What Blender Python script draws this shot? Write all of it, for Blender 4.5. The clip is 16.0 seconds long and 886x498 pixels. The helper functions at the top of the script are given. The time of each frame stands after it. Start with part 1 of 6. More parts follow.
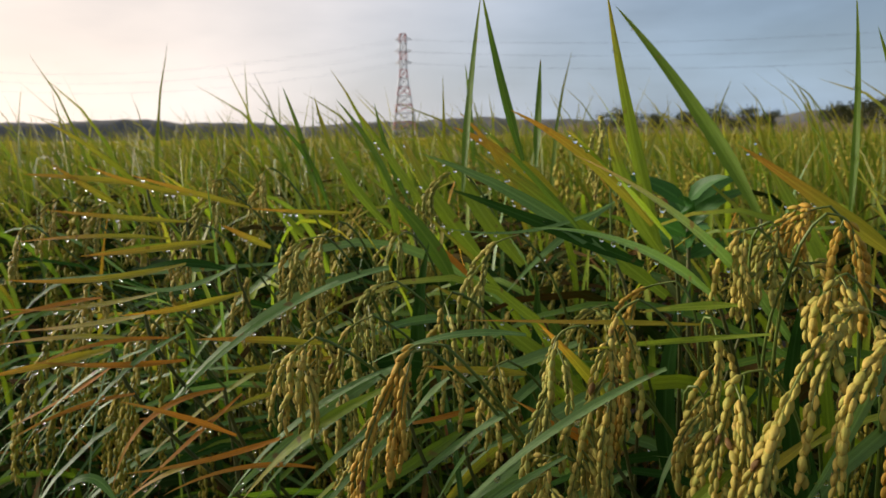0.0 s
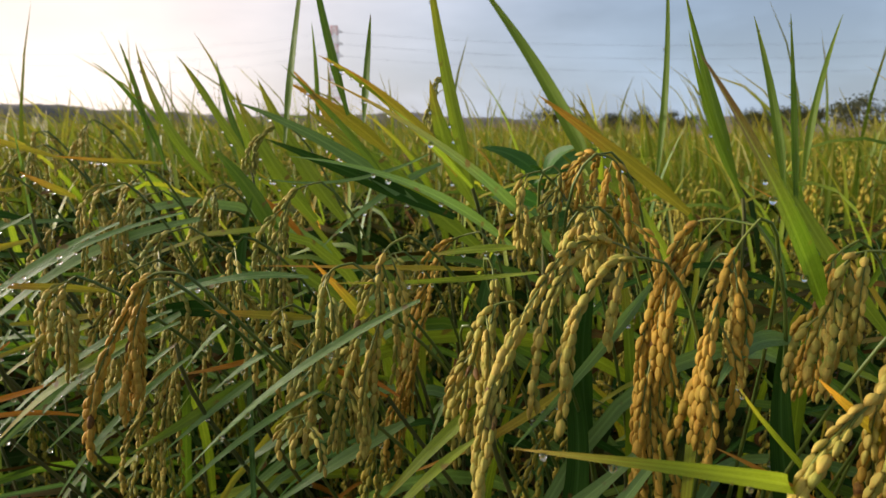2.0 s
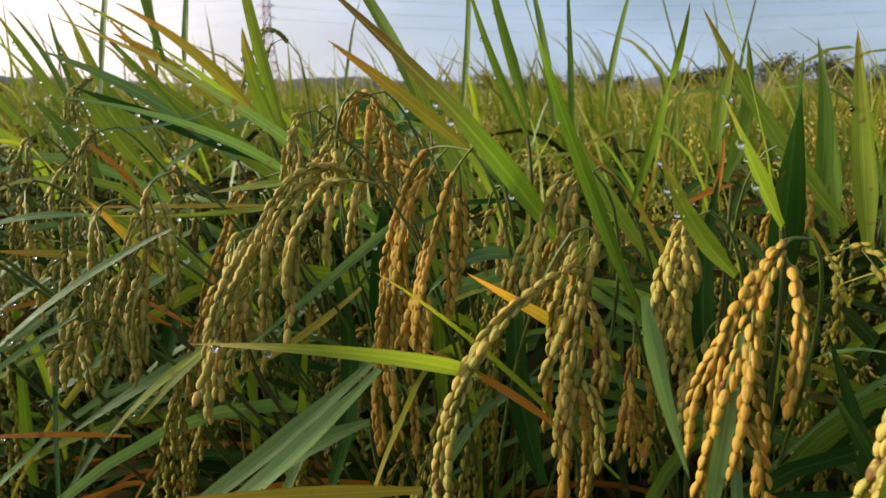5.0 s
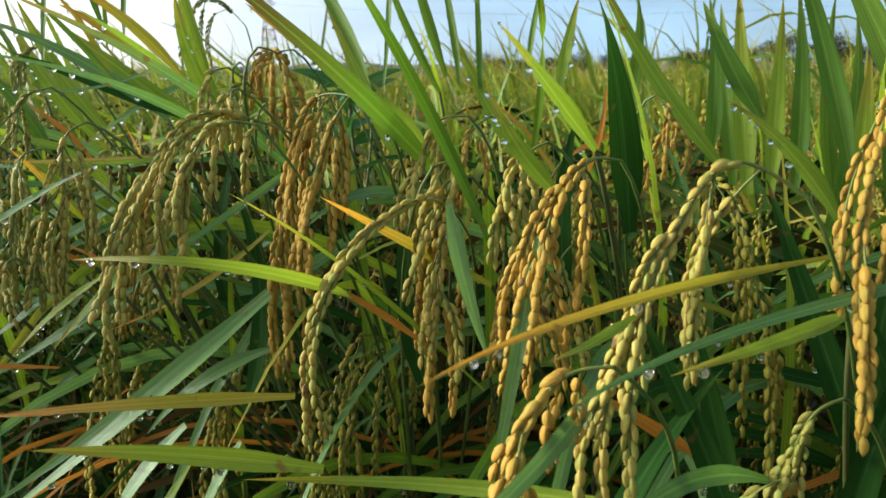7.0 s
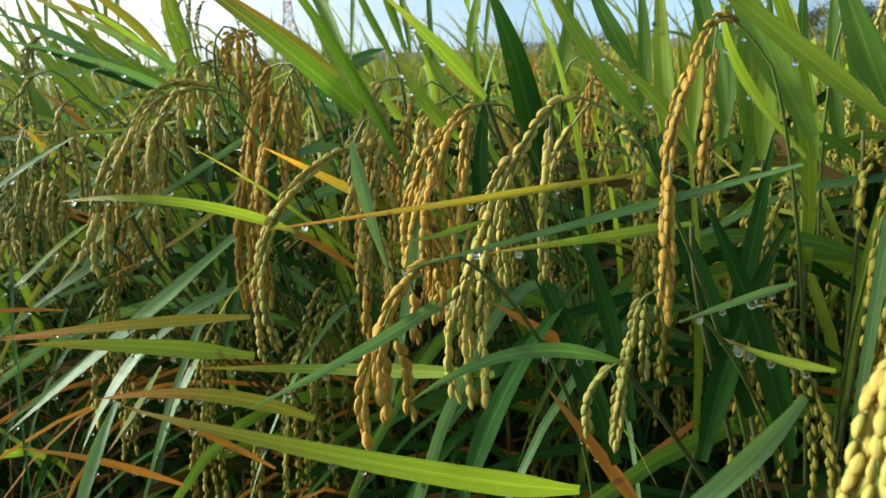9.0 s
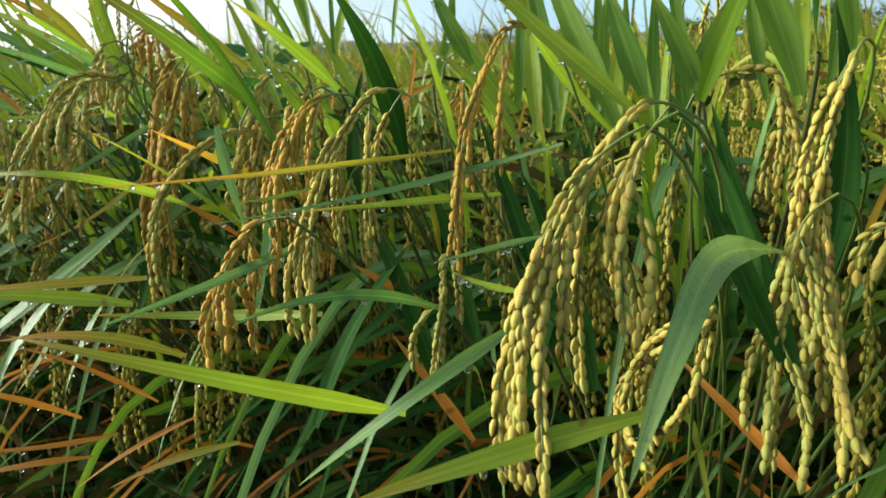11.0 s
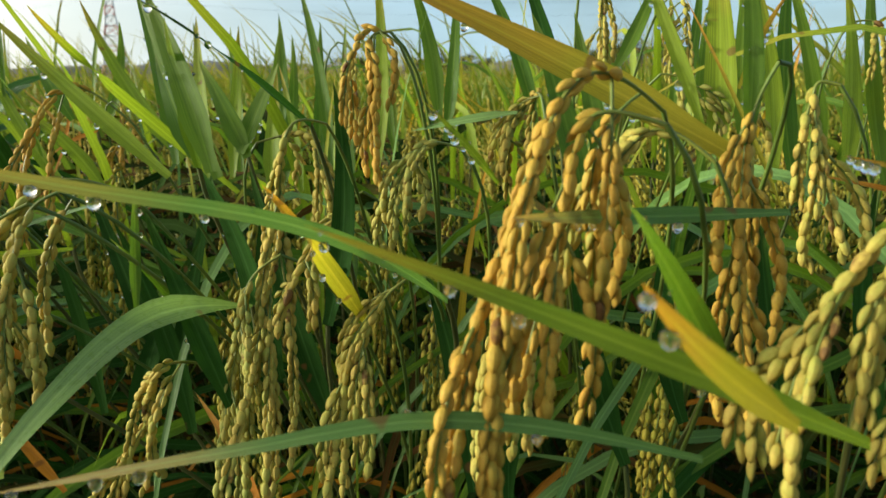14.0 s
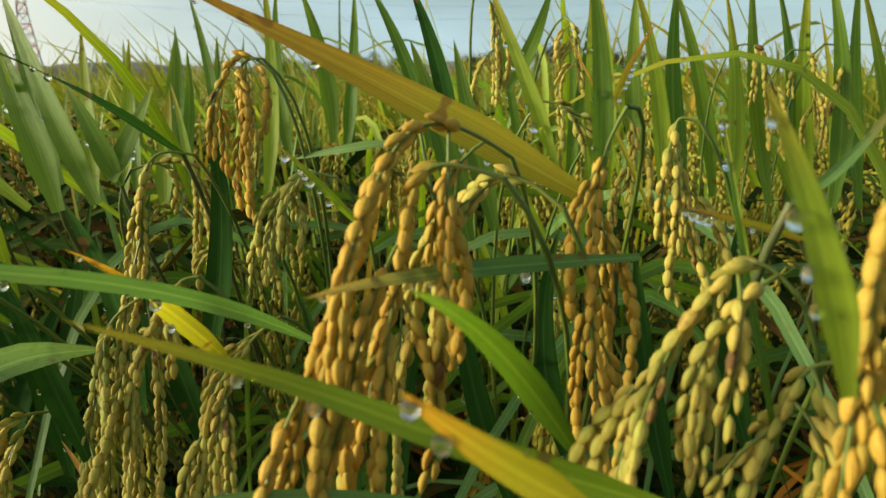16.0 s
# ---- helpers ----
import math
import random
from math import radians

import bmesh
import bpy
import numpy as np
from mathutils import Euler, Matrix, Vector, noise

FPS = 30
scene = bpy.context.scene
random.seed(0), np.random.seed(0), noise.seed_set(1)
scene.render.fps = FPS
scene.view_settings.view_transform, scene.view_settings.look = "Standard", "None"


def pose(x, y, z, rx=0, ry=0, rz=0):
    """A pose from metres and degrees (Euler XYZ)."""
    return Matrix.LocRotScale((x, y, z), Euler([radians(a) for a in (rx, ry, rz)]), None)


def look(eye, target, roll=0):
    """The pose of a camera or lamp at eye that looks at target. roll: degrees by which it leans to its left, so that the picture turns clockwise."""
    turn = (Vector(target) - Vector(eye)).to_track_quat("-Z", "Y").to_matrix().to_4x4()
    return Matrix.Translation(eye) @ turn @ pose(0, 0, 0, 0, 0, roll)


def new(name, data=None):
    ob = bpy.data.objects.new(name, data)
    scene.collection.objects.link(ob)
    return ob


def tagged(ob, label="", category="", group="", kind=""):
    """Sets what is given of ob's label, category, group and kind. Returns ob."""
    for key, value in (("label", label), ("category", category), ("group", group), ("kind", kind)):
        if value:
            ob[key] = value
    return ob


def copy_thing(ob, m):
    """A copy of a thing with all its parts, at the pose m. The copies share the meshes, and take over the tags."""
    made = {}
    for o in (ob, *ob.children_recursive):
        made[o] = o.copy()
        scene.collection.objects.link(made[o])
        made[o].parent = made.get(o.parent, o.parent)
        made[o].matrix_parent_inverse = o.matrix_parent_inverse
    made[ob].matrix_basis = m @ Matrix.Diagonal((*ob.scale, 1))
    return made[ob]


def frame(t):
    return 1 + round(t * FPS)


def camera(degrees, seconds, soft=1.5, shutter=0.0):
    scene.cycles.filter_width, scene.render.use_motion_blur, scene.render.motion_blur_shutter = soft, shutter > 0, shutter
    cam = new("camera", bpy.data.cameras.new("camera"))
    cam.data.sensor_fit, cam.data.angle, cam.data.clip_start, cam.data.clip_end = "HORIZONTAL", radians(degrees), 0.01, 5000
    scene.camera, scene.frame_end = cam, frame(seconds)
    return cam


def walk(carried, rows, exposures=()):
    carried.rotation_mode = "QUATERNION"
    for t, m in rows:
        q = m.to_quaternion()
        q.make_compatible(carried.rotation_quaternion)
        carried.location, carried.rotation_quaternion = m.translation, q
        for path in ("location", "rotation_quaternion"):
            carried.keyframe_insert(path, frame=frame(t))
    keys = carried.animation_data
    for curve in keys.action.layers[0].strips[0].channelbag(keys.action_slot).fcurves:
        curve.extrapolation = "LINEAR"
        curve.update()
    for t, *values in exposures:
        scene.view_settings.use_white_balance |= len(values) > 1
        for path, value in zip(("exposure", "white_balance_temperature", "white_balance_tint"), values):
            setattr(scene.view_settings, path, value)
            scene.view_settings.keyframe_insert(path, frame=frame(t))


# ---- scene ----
cam = camera(65.4, 16.0)
cam.data.dof.use_dof, cam.data.dof.focus_distance, cam.data.dof.aperture_fstop = True, 0.31, 24.0
PATH = [
    (0, (-0.0374, -0.0916, 0.9689), (-0.0361, 1.8827, 0.6491), -0.68),
    (0.5, (-0.0272, -0.0914, 0.9551), (0.0068, 1.8852, 0.6520), 0.54),
    (1, (-0.0062, -0.0897, 0.9491), (0.0800, 1.8832, 0.6325), 0.65),
    (1.5, (0.0187, -0.0890, 0.9458), (0.1664, 1.8767, 0.6079), 0.63),
    (2, (0.0395, -0.0923, 0.9393), (0.2426, 1.8696, 0.6082), 0.90),
    (2.5, (0.0514, -0.0946, 0.9398), (0.3085, 1.8575, 0.5888), 0.90),
    (3, (0.0634, -0.0989, 0.9414), (0.3592, 1.8428, 0.5641), 0.70),
    (3.5, (0.0812, -0.1042, 0.9365), (0.3893, 1.8349, 0.5558), 0.49),
    (4, (0.0951, -0.1136, 0.9337), (0.4320, 1.8188, 0.5433), 0.49),
    (4.5, (0.1111, -0.1221, 0.9339), (0.4626, 1.8007, 0.5104), 0.11),
    (4.7, (0.1160, -0.1272, 0.9317), (0.4815, 1.7924, 0.5059), 0.16),
    (6.8, (0.1759, -0.1728, 0.9125), (0.5119, 1.7421, 0.4429), -0.61),
    (7, (0.1768, -0.1798, 0.9104), (0.5274, 1.7319, 0.4388), -0.66),
    (7.5, (0.1877, -0.1971, 0.9037), (0.5177, 1.7199, 0.4385), -1.01),
    (8, (0.1967, -0.2144, 0.9012), (0.5048, 1.7035, 0.4249), -1.76),
    (8.2, (0.2007, -0.2205, 0.9009), (0.4972, 1.6957, 0.4109), -2.08),
    (10.3, (0.2467, -0.2946, 0.8936), (0.5137, 1.6188, 0.3763), -2.77),
    (10.5, (0.2537, -0.3027, 0.8950), (0.5254, 1.6085, 0.3722), -2.69),
    (11, (0.2699, -0.3179, 0.8979), (0.6064, 1.5804, 0.3657), -2.25),
    (11.5, (0.2901, -0.3297, 0.8993), (0.7125, 1.5563, 0.3849), -1.46),
    (12, (0.3233, -0.3387, 0.9111), (0.7821, 1.5272, 0.3561), -1.69),
    (12.5, (0.3511, -0.3526, 0.9172), (0.8509, 1.5031, 0.3634), -2.20),
    (13, (0.3727, -0.3611, 0.9136), (0.9434, 1.4870, 0.4052), -1.37),
    (13.5, (0.3903, -0.3710, 0.9152), (1.0545, 1.4485, 0.4169), -0.77),
    (14, (0.4146, -0.3825, 0.9144), (1.1240, 1.4259, 0.4385), -0.66),
    (14.5, (0.4311, -0.3873, 0.9161), (1.1884, 1.4050, 0.4532), -0.64),
    (15, (0.4361, -0.3856, 0.9215), (1.2536, 1.3737, 0.4347), -0.43),
    (15.5, (0.4391, -0.3846, 0.9223), (1.2890, 1.3643, 0.4543), -0.39),
    (16, (0.4403, -0.3829, 0.9251), (1.3219, 1.3497, 0.4549), -0.36),
]
walk(cam, [(t, look(eye, target, roll)) for t, eye, target, roll in PATH],
     ((0.0, 0.27, 5950, 18), (1.5, 0.50, 6100, 22), (4.7, 0.60, 5950, 22), (6.8, 0.93, 5350, 10), (8.2, 0.96, 5250, 8), (11.0, 1.08, 5400, 5), (12.0, 1.06, 5850, 10), (12.5, 0.9, 5600, 7), (13.0, 0.88, 5700, 6), (14.5, 0.80, 5950, 2), (16.0, 0.74, 6350, 2)))
# ---- light: low hazy morning sun ahead and to the left, pale sky ----
SUN_AZ, SUN_EL = -72.0, 14.0
world = bpy.data.worlds.new("morning_sky")
scene.world = world
world.use_nodes = True
wn, wl = world.node_tree.nodes, world.node_tree.links
sky = wn.new("ShaderNodeTexSky")
sky.sky_type, sky.sun_disc = "NISHITA", False
sky.sun_elevation, sky.sun_rotation = radians(SUN_EL), radians(SUN_AZ)
sky.air_density, sky.dust_density, sky.ozone_density = 1.0, 2.2, 1.0
wtex = wn.new("ShaderNodeTexCoord")
wmap = wn.new("ShaderNodeMapping")
wmap.inputs["Scale"].default_value = (1.2, 1.2, 4.0)
cloud = wn.new("ShaderNodeTexNoise")
cloud.inputs["Scale"].default_value, cloud.inputs["Detail"].default_value = 2.2, 5.0
cloud_ramp = wn.new("ShaderNodeMapRange")
for key, value in (("From Min", 0.38), ("From Max", 0.72), ("To Min", 0.04), ("To Max", 0.30)):
    cloud_ramp.inputs[key].default_value = value
cloud_mix = wn.new("ShaderNodeMix")
cloud_mix.data_type = "RGBA"
sun_way = Vector((math.sin(radians(SUN_AZ)) * math.cos(radians(SUN_EL)), math.cos(radians(SUN_AZ)) * math.cos(radians(SUN_EL)), math.sin(radians(SUN_EL))))
# thin morning haze: warm and bright towards the sun, cool and dimmer away from it
towards = wn.new("ShaderNodeVectorMath")
towards.operation = "DOT_PRODUCT"
towards.inputs[1].default_value = sun_way
glow = wn.new("ShaderNodeMapRange")
glow.interpolation_type = "SMOOTHSTEP"
for key, value in (("From Min", -0.1), ("From Max", 0.85), ("To Min", 0.0), ("To Max", 1.0)):
    glow.inputs[key].default_value = value
haze = wn.new("ShaderNodeMix")
haze.data_type = "RGBA"
haze.inputs[6].default_value, haze.inputs[7].default_value = (8.8, 11.6, 13.4, 1), (19.0, 15.8, 11.8, 1)
thick = wn.new("ShaderNodeMath")
thick.operation = "MULTIPLY_ADD"
thick.inputs[1].default_value = 0.40
wl.new(wtex.outputs["Generated"], towards.inputs[0])
wl.new(towards.outputs["Value"], glow.inputs[0])
wl.new(glow.outputs[0], haze.inputs[0])
wl.new(haze.outputs[2], cloud_mix.inputs[7])
wl.new(glow.outputs[0], thick.inputs[0])
# the haze is thickest low over the horizon
upward = wn.new("ShaderNodeSeparateXYZ")
low = wn.new("ShaderNodeMapRange")
for key, value in (("From Min", 0.0), ("From Max", 0.5), ("To Min", 0.30), ("To Max", 0.0)):
    low.inputs[key].default_value = value
layers = wn.new("ShaderNodeMath")
wl.new(wtex.outputs["Generated"], upward.inputs[0])
wl.new(upward.outputs[2], low.inputs[0])
wl.new(low.outputs[0], layers.inputs[0])
wl.new(cloud_ramp.outputs[0], layers.inputs[1])
wl.new(layers.outputs[0], thick.inputs[2])
wl.new(wtex.outputs["Generated"], wmap.inputs[0])
wl.new(wmap.outputs[0], cloud.inputs["Vector"])
wl.new(cloud.outputs[0], cloud_ramp.inputs[0])
wl.new(thick.outputs[0], cloud_mix.inputs[0])
wl.new(sky.outputs[0], cloud_mix.inputs[6])
wl.new(cloud_mix.outputs[2], wn["Background"].inputs[0])
wn["Background"].inputs[1].default_value = 0.060
sun = new("sun", bpy.data.lights.new("sun", "SUN"))
sun.data.energy, sun.data.angle, sun.data.color = 4.4, radians(22.0), (1.0, 0.86, 0.68)
sun.matrix_world = look(sun_way * 50, (0, 0, 0))


# ---- materials ----
def shader(name):
    m = bpy.data.materials.new(name)
    m.use_nodes = True
    n, l = m.node_tree.nodes, m.node_tree.links
    return m, n, l, n["Principled BSDF"]


def ranged(n, l, source, a, b, c, d):
    r = n.new("ShaderNodeMapRange")
    for key, value in (("From Min", a), ("From Max", b), ("To Min", c), ("To Max", d)):
        r.inputs[key].default_value = value
    l.new(source, r.inputs[0])
    return r.outputs[0]


def mixed(n, l, factor, a, b, mode="MIX"):
    x = n.new("ShaderNodeMix")
    x.data_type, x.blend_type = "RGBA", mode
    for value, slot in ((factor, 0), (a, 6), (b, 7)):
        if isinstance(value, (tuple, list)):
            x.inputs[slot].default_value = (*value, 1)
        elif isinstance(value, (int, float)):
            x.inputs[slot].default_value = value
        else:
            l.new(value, x.inputs[slot])
    return x.outputs[2]


def arith(n, l, op, a, b):
    x = n.new("ShaderNodeMath")
    x.operation = op
    for value, slot in ((a, 0), (b, 1)):
        if isinstance(value, (int, float)):
            x.inputs[slot].default_value = value
        else:
            l.new(value, x.inputs[slot])
    return x.outputs[0]


def noisy(n, l, vector, scale, detail=3.0, shift=None):
    x = n.new("ShaderNodeTexNoise")
    if shift is not None:
        x.noise_dimensions = "4D"
        l.new(arith(n, l, "MULTIPLY", shift, 40.0), x.inputs["W"])
    x.inputs["Scale"].default_value, x.inputs["Detail"].default_value = scale, detail
    if vector is not None:
        l.new(vector, x.inputs["Vector"])
    return x.outputs[0]


def chance(n, joined):
    return n.new("ShaderNodeNewGeometry").outputs["Random Per Island"] if joined else n.new("ShaderNodeObjectInfo").outputs["Random"]


def leaf_material(name, base, second, tip, tip_from, joined=False, gloss=0.42, through_light=0.42, shine=0.3):
    """A grass blade: parallel veins, a pale midrib, a turning tip, small rust flecks, and light that shines through."""
    m, n, l, p = shader(name)
    co = n.new("ShaderNodeTexCoord")
    sep = n.new("ShaderNodeSeparateXYZ")
    l.new(co.outputs["UV"], sep.inputs[0])
    u, v = sep.outputs[0], sep.outputs[1]
    rnd = chance(n, joined)
    big = noisy(n, l, co.outputs["Object"], 22.0)
    fine = noisy(n, l, co.outputs["Object"], 420.0, 2.0)
    col = mixed(n, l, arith(n, l, "ADD", arith(n, l, "MULTIPLY", rnd, 0.6), arith(n, l, "MULTIPLY", big, 0.45)), base, second)
    turn = arith(n, l, "ADD", v, arith(n, l, "MULTIPLY", arith(n, l, "SUBTRACT", big, 0.5), 0.5))
    col = mixed(n, l, ranged(n, l, turn, tip_from, tip_from + 0.45, 0.0, 0.9), col, tip)
    stretch = n.new("ShaderNodeMapping")
    stretch.inputs["Scale"].default_value = (44.0, 0.7, 1.0)
    l.new(co.outputs["UV"], stretch.inputs[0])
    veins = noisy(n, l, stretch.outputs[0], 1.0, 1.0)
    col = mixed(n, l, 0.5, col, mixed(n, l, ranged(n, l, veins, 0.35, 0.65, 0.0, 1.0), (0.5, 0.52, 0.48), (1.5, 1.45, 1.45)), "MULTIPLY")
    rib = arith(n, l, "ABSOLUTE", arith(n, l, "SUBTRACT", u, 0.5), 0.0)
    col = mixed(n, l, ranged(n, l, rib, 0.02, 0.07, 0.4, 0.0), col, tuple(min(1, c * 1.6 + 0.02) for c in second))
    fleck = noisy(n, l, co.outputs["Object"], 95.0, 1.0)
    col = mixed(n, l, ranged(n, l, fleck, 0.71, 0.76, 0.0, 0.7), col, (0.20, 0.085, 0.03))
    l.new(col, p.inputs["Base Color"])
    p.inputs["Roughness"].default_value = gloss
    p.inputs["Specular IOR Level"].default_value = shine
    l.new(ranged(n, l, fine, 0.3, 0.7, gloss - 0.08, gloss + 0.14), p.inputs["Roughness"])
    bump = n.new("ShaderNodeBump")
    bump.inputs["Strength"].default_value, bump.inputs["Distance"].default_value = 0.5, 0.0004
    l.new(veins, bump.inputs["Height"])
    l.new(bump.outputs[0], p.inputs["Normal"])
    tr = n.new("ShaderNodeBsdfTranslucent")
    l.new(mixed(n, l, 1.0, col, (1.15, 1.2, 0.6), "MULTIPLY"), tr.inputs[0])
    mx = n.new("ShaderNodeMixShader")
    mx.inputs[0].default_value = through_light
    l.new(p.outputs[0], mx.inputs[1])
    l.new(tr.outputs[0], mx.inputs[2])
    l.new(mx.outputs[0], n["Material Output"].inputs[0])
    return m


def grain_material(name, ripe, green, joined=False):
    """Rice husk: straw gold to green from grain to grain, fine ribs, a few brown husks."""
    m, n, l, p = shader(name)
    co = n.new("ShaderNodeTexCoord")
    rnd = chance(n, joined)
    patch = noisy(n, l, co.outputs["Object"], 330.0 if joined else 2.4, 2.0, rnd)
    col = mixed(n, l, arith(n, l, "ADD", arith(n, l, "MULTIPLY", rnd, 0.7), arith(n, l, "MULTIPLY", ranged(n, l, patch, 0.3, 0.7, 0.0, 1.0), 0.42)), green, ripe)
    speck = noisy(n, l, co.outputs["Object"], 1400.0 if joined else 8.0, 3.0, rnd)
    col = mixed(n, l, ranged(n, l, speck, 0.48, 0.75, 0.0, 0.4), col, (ripe[0] * 0.62, ripe[1] * 0.42, ripe[2] * 0.5))
    col = mixed(n, l, ranged(n, l, arith(n, l, "ADD", rnd, arith(n, l, "MULTIPLY", patch, 0.10)), 1.025, 1.05, 0.0, 0.85), col, (0.10, 0.035, 0.018))
    sep = n.new("ShaderNodeSeparateXYZ")
    l.new(co.outputs["UV"], sep.inputs[0])
    col = mixed(n, l, ranged(n, l, sep.outputs[1], 0.6, 1.0, 0.0, 0.28), col, (0.55, 0.30, 0.05))
    l.new(col, p.inputs["Base Color"])
    p.inputs["Roughness"].default_value = 0.62
    p.inputs["Specular IOR Level"].default_value = 0.25
    rib = n.new("ShaderNodeMapping")
    rib.inputs["Scale"].default_value = (14.0, 1.2, 1.0)
    l.new(co.outputs["UV"], rib.inputs[0])
    bump = n.new("ShaderNodeBump")
    bump.inputs["Strength"].default_value, bump.inputs["Distance"].default_value = 0.9, 0.0004
    l.new(noisy(n, l, rib.outputs[0], 1.0, 2.0), bump.inputs["Height"])
    l.new(bump.outputs[0], p.inputs["Normal"])
    tr = n.new("ShaderNodeBsdfTranslucent")
    l.new(mixed(n, l, 1.0, col, (1.1, 0.95, 0.55), "MULTIPLY"), tr.inputs[0])
    mx = n.new("ShaderNodeMixShader")
    mx.inputs[0].default_value = 0.22
    l.new(p.outputs[0], mx.inputs[1])
    l.new(tr.outputs[0], mx.inputs[2])
    l.new(mx.outputs[0], n["Material Output"].inputs[0])
    return m


def plain_material(name, a, b, scale, rough=0.8, bump_size=0.0, metal=0.0):
    m, n, l, p = shader(name)
    co = n.new("ShaderNodeTexCoord")
    f = noisy(n, l, co.outputs["Object"], scale, 6.0)
    l.new(mixed(n, l, ranged(n, l, f, 0.3, 0.7, 0.0, 1.0), a, b), p.inputs["Base Color"])
    p.inputs["Roughness"].default_value, p.inputs["Metallic"].default_value = rough, metal
    if bump_size:
        bump = n.new("ShaderNodeBump")
        bump.inputs["Distance"].default_value = bump_size
        l.new(f, bump.inputs["Height"])
        l.new(bump.outputs[0], p.inputs["Normal"])
    return m


GREEN, GREEN2 = (0.068, 0.165, 0.011), (0.165, 0.260, 0.016)
LIME, LIME2 = (0.19, 0.30, 0.014), (0.30, 0.385, 0.020)
BLUE, BLUE2 = (0.098, 0.22, 0.042), (0.215, 0.345, 0.095)
GOLD, DRY, DRY2 = (0.46, 0.30, 0.035), (0.56, 0.225, 0.020), (0.42, 0.185, 0.024)
LEAF = {
    "g": leaf_material("rice_leaf_green", GREEN, GREEN2, (0.26, 0.30, 0.05), 0.72),
    "l": leaf_material("rice_leaf_lime", LIME, LIME2, GOLD, 0.62),
    "b": leaf_material("rice_leaf_dewy", BLUE, BLUE2, (0.20, 0.30, 0.10), 0.8, gloss=0.36, through_light=0.3, shine=0.36),
    "y": leaf_material("rice_leaf_turning", (0.28, 0.30, 0.018), (0.46, 0.37, 0.024), (0.60, 0.28, 0.03), 0.40, through_light=0.5),
    "o": leaf_material("rice_leaf_dry", DRY, DRY2, (0.46, 0.26, 0.05), 0.5, gloss=0.6, through_light=0.38, shine=0.12),
    # deep green kind, its colour taken darker still to carry shade
    "d": leaf_material("rice_leaf_deep_shade", (0.018, 0.058, 0.008), (0.036, 0.100, 0.012), (0.08, 0.13, 0.018), 0.8, gloss=0.65, through_light=0.22, shine=0.06),
}
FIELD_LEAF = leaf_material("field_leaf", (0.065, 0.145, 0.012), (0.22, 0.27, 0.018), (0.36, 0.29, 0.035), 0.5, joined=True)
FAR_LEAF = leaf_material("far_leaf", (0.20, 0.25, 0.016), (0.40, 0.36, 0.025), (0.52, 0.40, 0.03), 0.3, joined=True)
CULM = plain_material("rice_culm", (0.050, 0.072, 0.012), (0.105, 0.105, 0.022), 30.0, 0.6)
NECK = plain_material("rice_neck", (0.060, 0.115, 0.014), (0.13, 0.18, 0.025), 40.0, 0.5)
RACHIS = plain_material("rice_rachis", (0.09, 0.15, 0.015), (0.20, 0.21, 0.025), 60.0, 0.5)
GRAIN = {
    "m": grain_material("husk_mixed", (0.59, 0.445, 0.085), (0.37, 0.415, 0.070)),
    "r": grain_material("husk_ripe", (0.60, 0.365, 0.045), (0.47, 0.37, 0.05)),
    "g": grain_material("husk_green", (0.50, 0.43, 0.085), (0.28, 0.355, 0.065)),
}
GRAIN_REST = {
    "m": grain_material("husk_mixed_joined", (0.59, 0.445, 0.085), (0.37, 0.415, 0.070), joined=True),
    "r": grain_material("husk_ripe_joined", (0.60, 0.365, 0.045), (0.47, 0.37, 0.05), joined=True),
    "g": grain_material("husk_green_joined", (0.50, 0.43, 0.085), (0.28, 0.355, 0.065), joined=True),
}
GRAIN_JOINED = grain_material("husk_field", (0.50, 0.40, 0.045), (0.29, 0.32, 0.032), joined=True)
SOIL = plain_material("paddy_soil", (0.015, 0.010, 0.006), (0.05, 0.034, 0.02), 7.0, 0.9, 0.02)
WEED = leaf_material("weed_leaf", (0.03, 0.11, 0.02), (0.07, 0.18, 0.03), (0.08, 0.16, 0.03), 0.9)


# ---- mesh helpers ----
def mesh_of(name, verts, faces, material, uvs=None, smooth=True):
    me = bpy.data.meshes.new(name)
    me.from_pydata([tuple(map(float, v)) for v in verts], [], faces)
    if uvs is not None:
        layer = me.uv_layers.new(name="UVMap")
        idx = np.empty(len(me.loops), dtype=np.int32)
        me.loops.foreach_get("vertex_index", idx)
        layer.data.foreach_set("uv", np.asarray(uvs, dtype=np.float32)[idx].ravel())
    if smooth:
        me.polygons.foreach_set("use_smooth", [True] * len(me.polygons))
    me.materials.append(material)
    me.update()
    return me


def part(name, me, parent, label="", m=None):
    ob = new(name, me)
    ob.parent = parent
    if m is not None:
        ob.matrix_basis = m
    return tagged(ob, label) if label else ob


